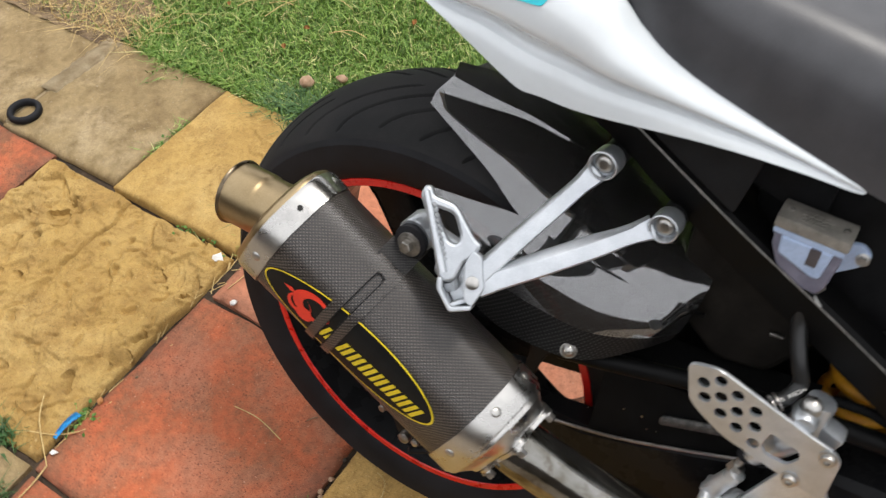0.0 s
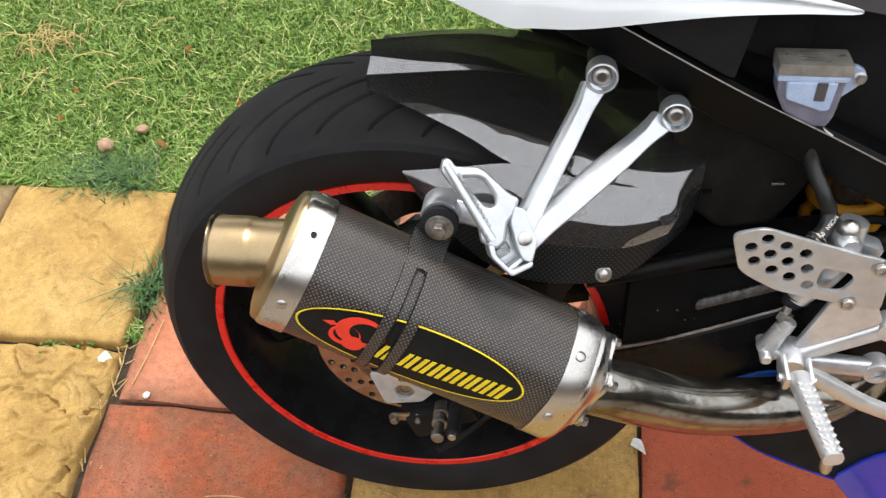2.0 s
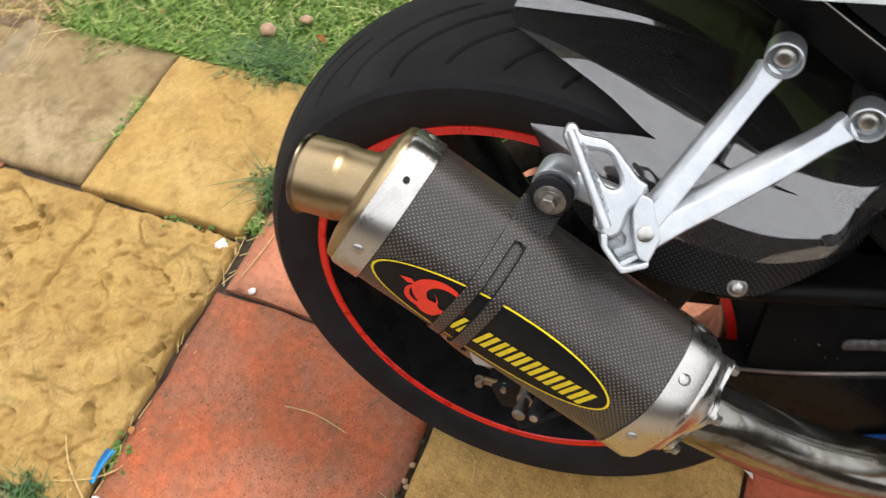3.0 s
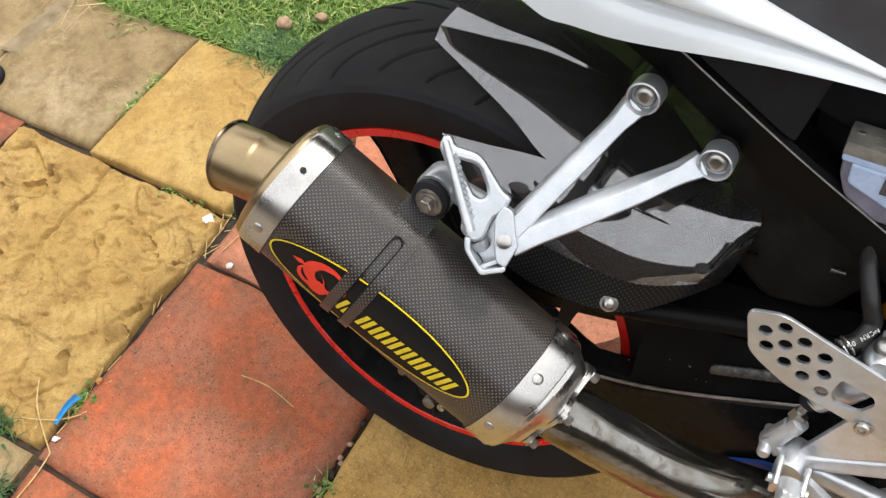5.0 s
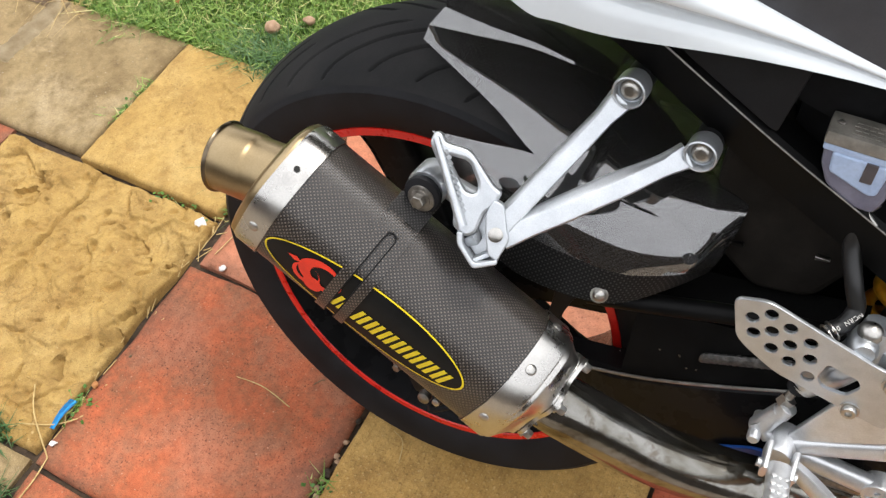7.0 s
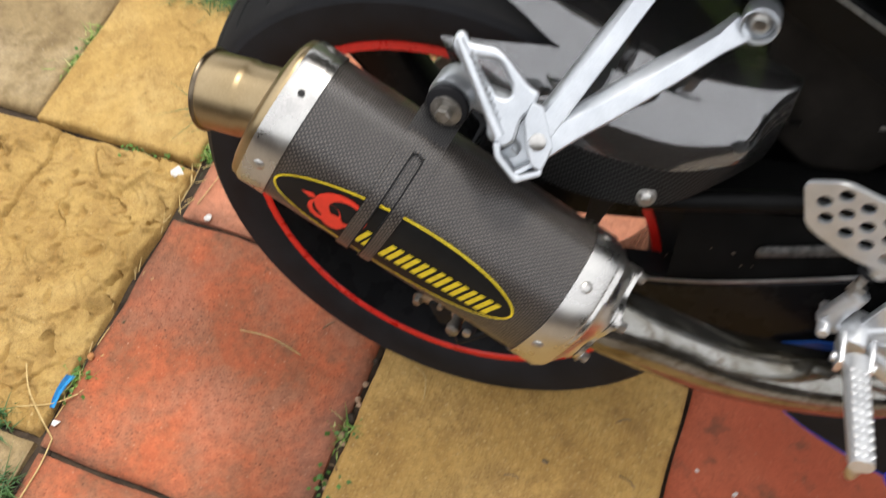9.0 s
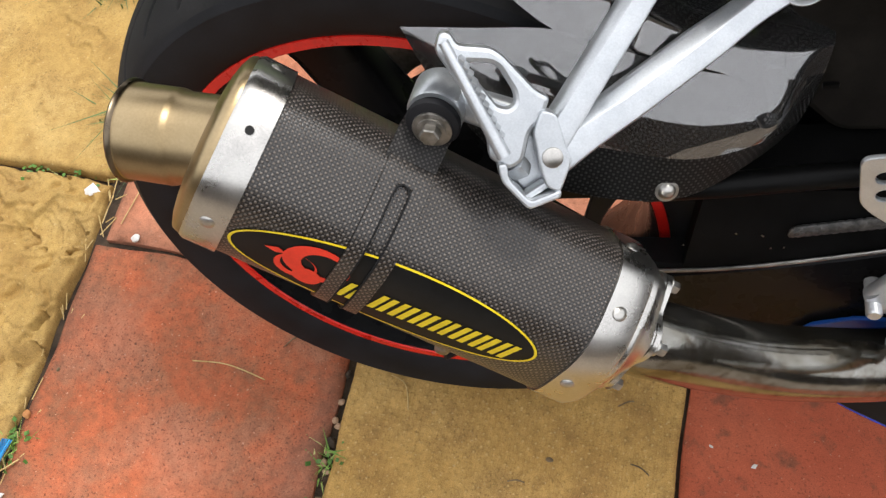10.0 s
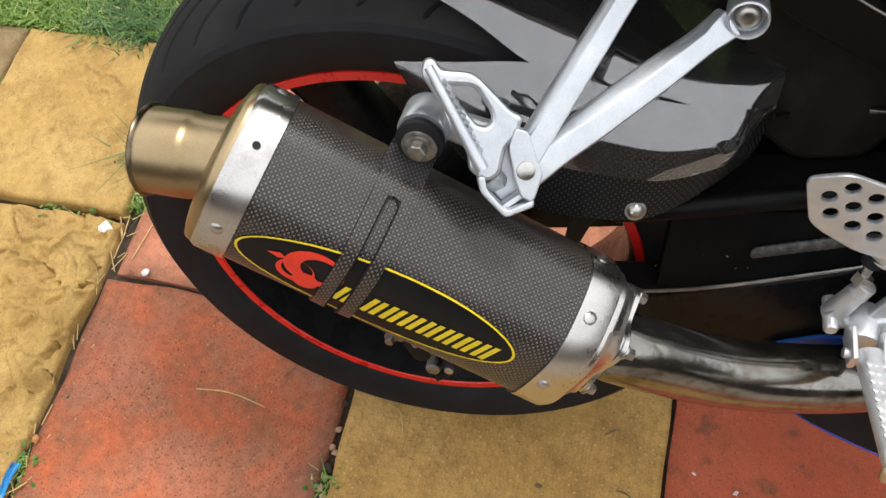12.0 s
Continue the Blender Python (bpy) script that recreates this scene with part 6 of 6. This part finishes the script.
    bm = bmesh.new()
    rings(bm, [[(x, y, z + dz) for y, dz in ((-0.06, -0.07), (0.06, -0.07), (0.06, 0.06), (-0.06, 0.06))] for x, z in ((0.36, -0.02), (0.7, -0.05))])
    part("linkage_box", bm, BLACK_SATIN, bike, "dark linkage and catalyst box")
    # spring, cables and small fittings deep inside
    bm = bmesh.new()
    coil = [(0.453 + 0.01 * a / 30 + 0.035 * math.cos(a), -0.004 + 0.035 * math.sin(a), 0.075 + a * 0.0046) for a in [k * math.pi / 12 for k in range(98)]]
    tube(bm, coil, 0.0066, 10)
    shock = part("shock_spring", bm, ORANGE, bike, "yellow rear shock spring")
    bm = bmesh.new()
    tube(bm, [(0.45, -0.004, 0.05), (0.465, -0.004, 0.25)], 0.018, 20)
    part("damper_body", bm, DARK_BOLT, shock)
    # plain dark backing added so the spring stands before black
    bm = bmesh.new()
    block(bm, (0.44, 0.07, 0.16), (0.34, 0.02, 0.34), None, 0.008)
    part("spring_backing", bm, BLACK_SATIN, bike, "black backing added behind the shock spring")
    bm = bmesh.new()
    tube(bm, smooth_path([(0.42, -0.088, 0.205), (0.46, -0.085, 0.21), (0.5, -0.08, 0.2), (0.56, -0.08, 0.205)]), 0.0045, 10)
    part("black_cable", bm, BLACK_SATIN, bike)
    for c, s in (((0.297, -0.1, 0.245), (0.011, 0.005, 0.005)), ((0.456, -0.052, 0.281), (0.012, 0.008, 0.04))):
        bm = bmesh.new()
        block(bm, c, s, Matrix.Rotation(radians(-12), 4, "Y"), 0.003)
        part("grey_fitting", bm, RAIL_BLACK, bike, "small dark grey fitting")
    bm = bmesh.new()
    tapered(bm, (0.359, -0.08, 0.243), (0.371, -0.08, 0.2445), 0.004, 0.002, 0.004, 0.004, (0, -1, 0))
    part("bright_clip", bm, DARK_BOLT, bike, "small bright metal clip on mudguard")


rearset()


# ---- lawn and small things on the ground ----
def blades(name, pts, length, width, mat, label, cat, spread=0.5, seed=1):
    rng = np.random.default_rng(seed)
    n = len(pts)
    a = rng.uniform(0, 2 * np.pi, n)
    L = length * rng.uniform(0.55, 1.25, n)
    W = width * rng.uniform(0.7, 1.3, n)
    tilt = rng.normal(0, spread, (n, 2))
    side = np.stack([np.cos(a), np.sin(a), np.zeros(n)], 1) * W[:, None] / 2
    up1 = np.stack([tilt[:, 0] * 0.3, tilt[:, 1] * 0.3, np.ones(n)], 1) * (L * 0.55)[:, None]
    up2 = np.stack([tilt[:, 0], tilt[:, 1], np.full(n, 0.85)], 1) * L[:, None]
    v = np.concatenate([pts - side, pts + side, pts + up1 + side * 0.8, pts + up1 - side * 0.8, pts + up2], 0)
    i = np.arange(n)
    quads = np.stack([i, i + n, i + 2 * n, i + 3 * n], 1)
    tris = np.stack([i + 3 * n, i + 2 * n, i + 4 * n], 1)
    me = bpy.data.meshes.new(name)
    me.from_pydata(v.tolist(), [], quads.tolist() + tris.tolist())
    me.update()
    me.materials.append(mat)
    return tagged(new(name, me), label, cat, kind="stuff")


def lawn():
    rng = np.random.default_rng(5)
    n = 120000
    x, y = rng.uniform(-1.9, 0.75, n), 0.485 + 1.15 * rng.uniform(0, 1, n) ** 1.15
    bare = (x + 1.1 + 0.03 * np.sin(y * 60) < -0.5 * (y - 0.48)) & (y < 0.66 + 0.03 * np.sin(x * 40)) & (rng.random(n) < 0.85)
    x, y = x[~bare], y[~bare]
    pts = np.stack([x, y, np.full(len(x), -0.004)], 1)
    blades("grass", pts, 0.024, 0.0028, GRASS, "short mown green lawn grass", "grass", 0.75, 2)
    k = 520
    dead = np.stack([rng.uniform(-1.6, -1.08, k), 0.468 + np.abs(rng.normal(0.05, 0.06, k)), np.full(k, 0.002)], 1)
    blades("dead_grass", dead, 0.03, 0.0022, STRAW, "matted dead straw on bare earth beside slabs", "straw", 2.2, 9)
    m = 2600
    x, y = rng.uniform(-1.1, 0.4, m), 0.496 + np.abs(rng.normal(0, 0.02, m))
    blades("edge_grass", np.stack([x, y, np.full(m, -0.008)], 1), 0.033, 0.0026, GRASS, "longer grass along the paving edge", "grass", 0.8, 3)


lawn()
tagged(sheet("earth_patch", -1.75, -1.14, 0.455, 0.66, 0.004, 60, 26, 0.009, 28.0, EARTH), "bare brown earth patch at the lawn edge", "soil", kind="structure")


def tuft(x, y, r, n, length, seed, mat=None):
    rng = np.random.default_rng(seed)
    p = np.stack([x + rng.normal(0, r, n), y + rng.normal(0, r, n), np.full(n, -0.01)], 1)
    blades("weed_tuft", p, length, 0.003, mat or GRASS, "green weed tuft in a paving joint", "weeds", 0.9, seed)


for k, (x, y, r, n, L) in enumerate(((-0.503, 0.27, 0.022, 260, 0.04), (-0.505, 0.19, 0.01, 70, 0.022), (-0.62, 0.512, 0.024, 420, 0.045), (-0.69, 0.522, 0.026, 260, 0.04), (-0.5, -0.215, 0.008, 60, 0.015), (-0.592, -0.31, 0.014, 170, 0.026), (-0.6, 0.157, 0.018, 40, 0.012),
                                     (-0.831, 0.285, 0.01, 80, 0.016), (-0.83, 0.35, 0.012, 90, 0.017), (-0.11, -0.17, 0.01, 40, 0.014), (-1.0, 0.5, 0.03, 180, 0.035), (-0.518, -0.388, 0.011, 110, 0.022))):
    tuft(x, y, r, n, L, 20 + k, TUFT if k in (0, 2, 3, 5, 11) else None)


def leafy_weeds():
    rng = random.Random(8)
    for cx, cy, n in ((-0.505, 0.18, 14), (-0.505, -0.21, 12), (-0.11, -0.16, 8), (-0.565, 0.157, 8), (-0.831, 0.3, 12), (-0.635, 0.157, 16), (-0.505, -0.24, 12), (-0.11, -0.24, 14)):
        bm = bmesh.new()
        for _ in range(n):
            c = Vector((cx + rng.gauss(0, 0.012), cy + rng.gauss(0, 0.01), -0.004 + rng.uniform(0, 0.008)))
            d = Vector((rng.uniform(-1, 1), rng.uniform(-1, 1), rng.uniform(0.1, 0.6))).normalized() * rng.uniform(0.006, 0.011)
            s = d.cross(Vector((0, 0, 1))).normalized() * d.length * 0.4
            v = [bm.verts.new(p) for p in (c, c + d * 0.5 + s, c + d, c + d * 0.5 - s)]
            bm.faces.new((v[0], v[1], v[2]))
            bm.faces.new((v[0], v[2], v[3]))
        me = finish(bm)
        me.materials.append(WEED)
        tagged(new("leafy_weed", me), "small leafy weed growing from a joint", "weeds", kind="stuff")


leafy_weeds()


def lump(name, c, size, mat, label, cat, seed):
    bm = bmesh.new()
    chip = name == "stone_chip"
    bmesh.ops.create_icosphere(bm, subdivisions=1 if chip else 3, radius=1.0)
    for v in bm.verts:
        k = 1 + (0.75 if chip else 0.25) * noise.noise(v.co * 1.3 + Vector((seed * 0.37, 0, 0)))
        v.co = Vector((v.co.x * size[0] * k, v.co.y * size[1] * k, v.co.z * size[2] * k))
    me = finish(bm, 20 if chip else 80)
    me.materials.append(mat)
    ob = tagged(new(name, me), label, cat)
    ob.location = c
    ob.rotation_euler = (0, 0, seed * 1.7)
    return ob


lump("pebble", (-0.683, 0.58, 0.022), (0.017, 0.014, 0.012), PEBBLE, "brown pebble lying on the lawn", "stone", 1)
lump("pebble", (-0.626, 0.626, 0.022), (0.013, 0.01, 0.008), PEBBLE, "small tan pebble lying on the lawn", "stone", 2)
lump("pebble", (-0.447, 0.073, 0.004), (0.006, 0.006, 0.004), WHITE_CHIP, "tiny pale stone on red slab", "stone", 3)
lump("stone_chip", (-0.534, 0.131, 0.008), (0.012, 0.008, 0.004), WHITE_CHIP, "white stone chip on sandstone slab", "stone", 4)
lump("stone_chip", (0.298, 0.05, 0.004), (0.014, 0.009, 0.004), WHITE_CHIP, "white stone chip between two slabs", "stone", 5)
lump("stone_chip", (-0.492, -0.287, 0.004), (0.006, 0.005, 0.003), WHITE_CHIP, "tiny white chip on red slab", "stone", 6)
lump("stone_chip", (0.381, -0.08, 0.001), (0.004, 0.0025, 0.0016), WHITE_CHIP, "pale flake on deep red slab", "stone", 8)
lump("stone_chip", (0.331, -0.066, 0.001), (0.003, 0.0016, 0.0012), WHITE_CHIP, "tiny pale flake on deep red slab", "stone", 9)
lump("pebble", (-0.483, -0.122, 0.001), (0.003, 0.002, 0.0015), EARTH, "dark crumb of soil on red slab", "stone", 10)
lump("pebble", (0.15, -0.117, 0.001), (0.0045, 0.003, 0.0018), EARTH, "dark crumb of soil on buff slab", "stone", 11)
lump("pebble", (-0.5, -0.185, 0.002), (0.006, 0.005, 0.004), DEAD_LEAF, "orange crumb in the joint", "stone", 7)


def leaf(x, y, z, size, seed, mat=None, label="curled dead brown leaf on the lawn"):
    rng = random.Random(seed)
    bm = bmesh.new()
    rows = []
    a = rng.uniform(0, 6.28)
    for i in range(7):
        u = i / 6
        w = size * 0.38 * math.sin(math.pi * (0.06 + 0.88 * u))
        rows.append([(size * (u - 0.5), w * k, size * (0.25 * abs(k) + 0.15 * math.sin(u * 3))) for k in (-1, -0.5, 0, 0.5, 1)])
    grid_sheet(bm, rows, True, 0.0006)
    me = finish(bm, 80)
    me.materials.append(mat or DEAD_LEAF)
    ob = tagged(new("dead_leaf", me), label, "leaf")
    ob.matrix_world = pose(x, y, z, rng.uniform(-25, 25), rng.uniform(-25, 25), math.degrees(a))


for k, (x, y, s) in enumerate(((-0.575, 0.58, 0.022), (-0.796, 0.645, 0.014), (-0.794, 0.72, 0.014), (-0.45, 0.7, 0.016), (-0.9, 0.56, 0.014), (-0.6, 0.86, 0.015), (-0.3, 0.62, 0.014), (-1.0, 0.7, 0.013))):
    leaf(x, y, 0.024, s, 40 + k)


def straw(name, pts, r, label, mat=None):
    bm = bmesh.new()
    tube(bm, smooth_path(pts, 5), r, 6)
    me = finish(bm, 80)
    me.materials.append(mat or STRAW)
    return tagged(new(name, me), label, "straw")


straw("straw", [(-0.312, -0.079, 0.003), (-0.265, -0.076, 0.004), (-0.213, -0.086, 0.003)], 0.0009, "dry grass straw on red slab")
straw("straw", [(-0.581, -0.226, 0.006), (-0.54, -0.265, 0.02), (-0.485, -0.307, 0.004)], 0.0012, "long dry straw bridging the joint")
straw("straw", [(-0.56, -0.285, 0.004), (-0.51, -0.265, 0.008), (-0.485, -0.24, 0.004)], 0.001, "dry straw lying over the joint")
straw("straw", [(-0.485, -0.307, 0.003), (-0.48, -0.345, 0.003), (-0.481, -0.39, 0.003)], 0.0012, "dry straw beside red slab")
straw("straw", [(-0.057, -0.051, 0.003), (-0.037, -0.06, 0.004), (-0.027, -0.09, 0.003)], 0.0007, "thin bent straw on buff slab")
straw("straw", [(-0.46, 0.21, 0.006), (-0.465, 0.15, 0.006), (-0.475, 0.09, 0.004)], 0.0008, "pale straw on small red slab")
for x, y, a, L in ((0.229, -0.034, 0.5, 0.02), (0.254, -0.109, -0.4, 0.024), (0.116, -0.15, 0.1, 0.02), (-0.195, -0.032, 0.9, 0.018), (-0.105, -0.215, -0.3, 0.014)):
    d = Vector((math.cos(a), math.sin(a), 0)) * L / 2
    straw("twig", [Vector((x, y, 0.002)) - d, Vector((x + 0.001, y + 0.002, 0.0035)), Vector((x, y, 0.002)) + d], 0.0009, "short dark twig lying on the paving", EARTH)
for k in range(14):
    rng = random.Random(70 + k)
    x, y, a, L = rng.uniform(-1.1, -0.3), rng.uniform(0.55, 1.0), rng.uniform(0, 6.28), rng.uniform(0.03, 0.09)
    d = Vector((math.cos(a), math.sin(a), 0)) * L
    straw("straw", [Vector((x, y, 0.02)), Vector((x, y, 0.024)) + d * 0.5 + Vector((0, L * 0.12, 0)), Vector((x, y, 0.02)) + d], 0.0009, "dry straw caught in the lawn")
for k in range(34):
    rng = random.Random(370 + k)
    x, y, a, L = -0.91 + rng.gauss(0, 0.035), 0.87 + rng.gauss(0, 0.03), rng.uniform(0, 6.28), rng.uniform(0.03, 0.08)
    d = Vector((math.cos(a), math.sin(a), 0)) * L
    straw("straw", [Vector((x, y, 0.018)) - d / 2, Vector((x, y, 0.034 + rng.uniform(0, 0.012))), Vector((x, y, 0.02)) + d / 2], 0.0009, "clump of dead straw matted in the lawn")
for k in range(26):
    rng = random.Random(170 + k)
    x, y = -0.505 + rng.gauss(0, 0.006), rng.choice((rng.uniform(0.07, 0.17), rng.uniform(-0.3, 0.05)))
    a, L = 1.57 + rng.gauss(0, 0.5), rng.uniform(0.012, 0.035)
    d = Vector((math.cos(a), math.sin(a), 0)) * L
    straw("twig", [Vector((x, y, -0.004)), Vector((x, y, 0.0)) + d], 0.0008, "bit of dry stem in the paving joint")
for k in range(16):
    rng = random.Random(270 + k)
    x, y = -0.111 + rng.gauss(0, 0.003), rng.uniform(-0.3, -0.03)
    lump("crumb", (x, y, -0.006), (0.005, 0.004, 0.003), PEBBLE if k % 5 else SOIL, "crumb of grit in the paving joint", "grit", k)


def scrap():
    bm = bmesh.new()
    for k in range(5):
        o = Vector((-0.513 + 0.002 * k, -0.27, 0.004 + 0.001 * k))
        grid_sheet(bm, [[o + Vector((0.0016 * (k - 2) * t, 0.05 * t, 0.006 * math.sin(3 * t))), o + Vector((0.0016 * (k - 2) * t + 0.0018, 0.05 * t, 0.006 * math.sin(3 * t)))] for t in (0, 0.25, 0.5, 0.75, 1)], True, 0.0004)
    me = finish(bm)
    me.materials.append(BLUE_PLASTIC)
    tagged(new("plastic_scrap", me), "frayed scrap of blue plastic in the joint", "litter")
    bm = bmesh.new()
    R, r = 0.029, 0.0065
    rings(bm, [[((R + r * math.cos(q)) * math.cos(a), (R + r * math.cos(q)) * math.sin(a), r * 1.3 * math.sin(q)) for q in [2 * math.pi * j / 14 for j in range(14)]] for a in [2 * math.pi * i / 48 for i in range(49)]], False)
    bmesh.ops.remove_doubles(bm, verts=bm.verts, dist=1e-5)
    me = finish(bm, 80)
    me.materials.append(RUBBER)
    ob = tagged(new("rubber_ring", me), "black rubber ring lying on grey slab", "ring")
    ob.location = (-1.134, 0.214, 0.0095)


scrap()
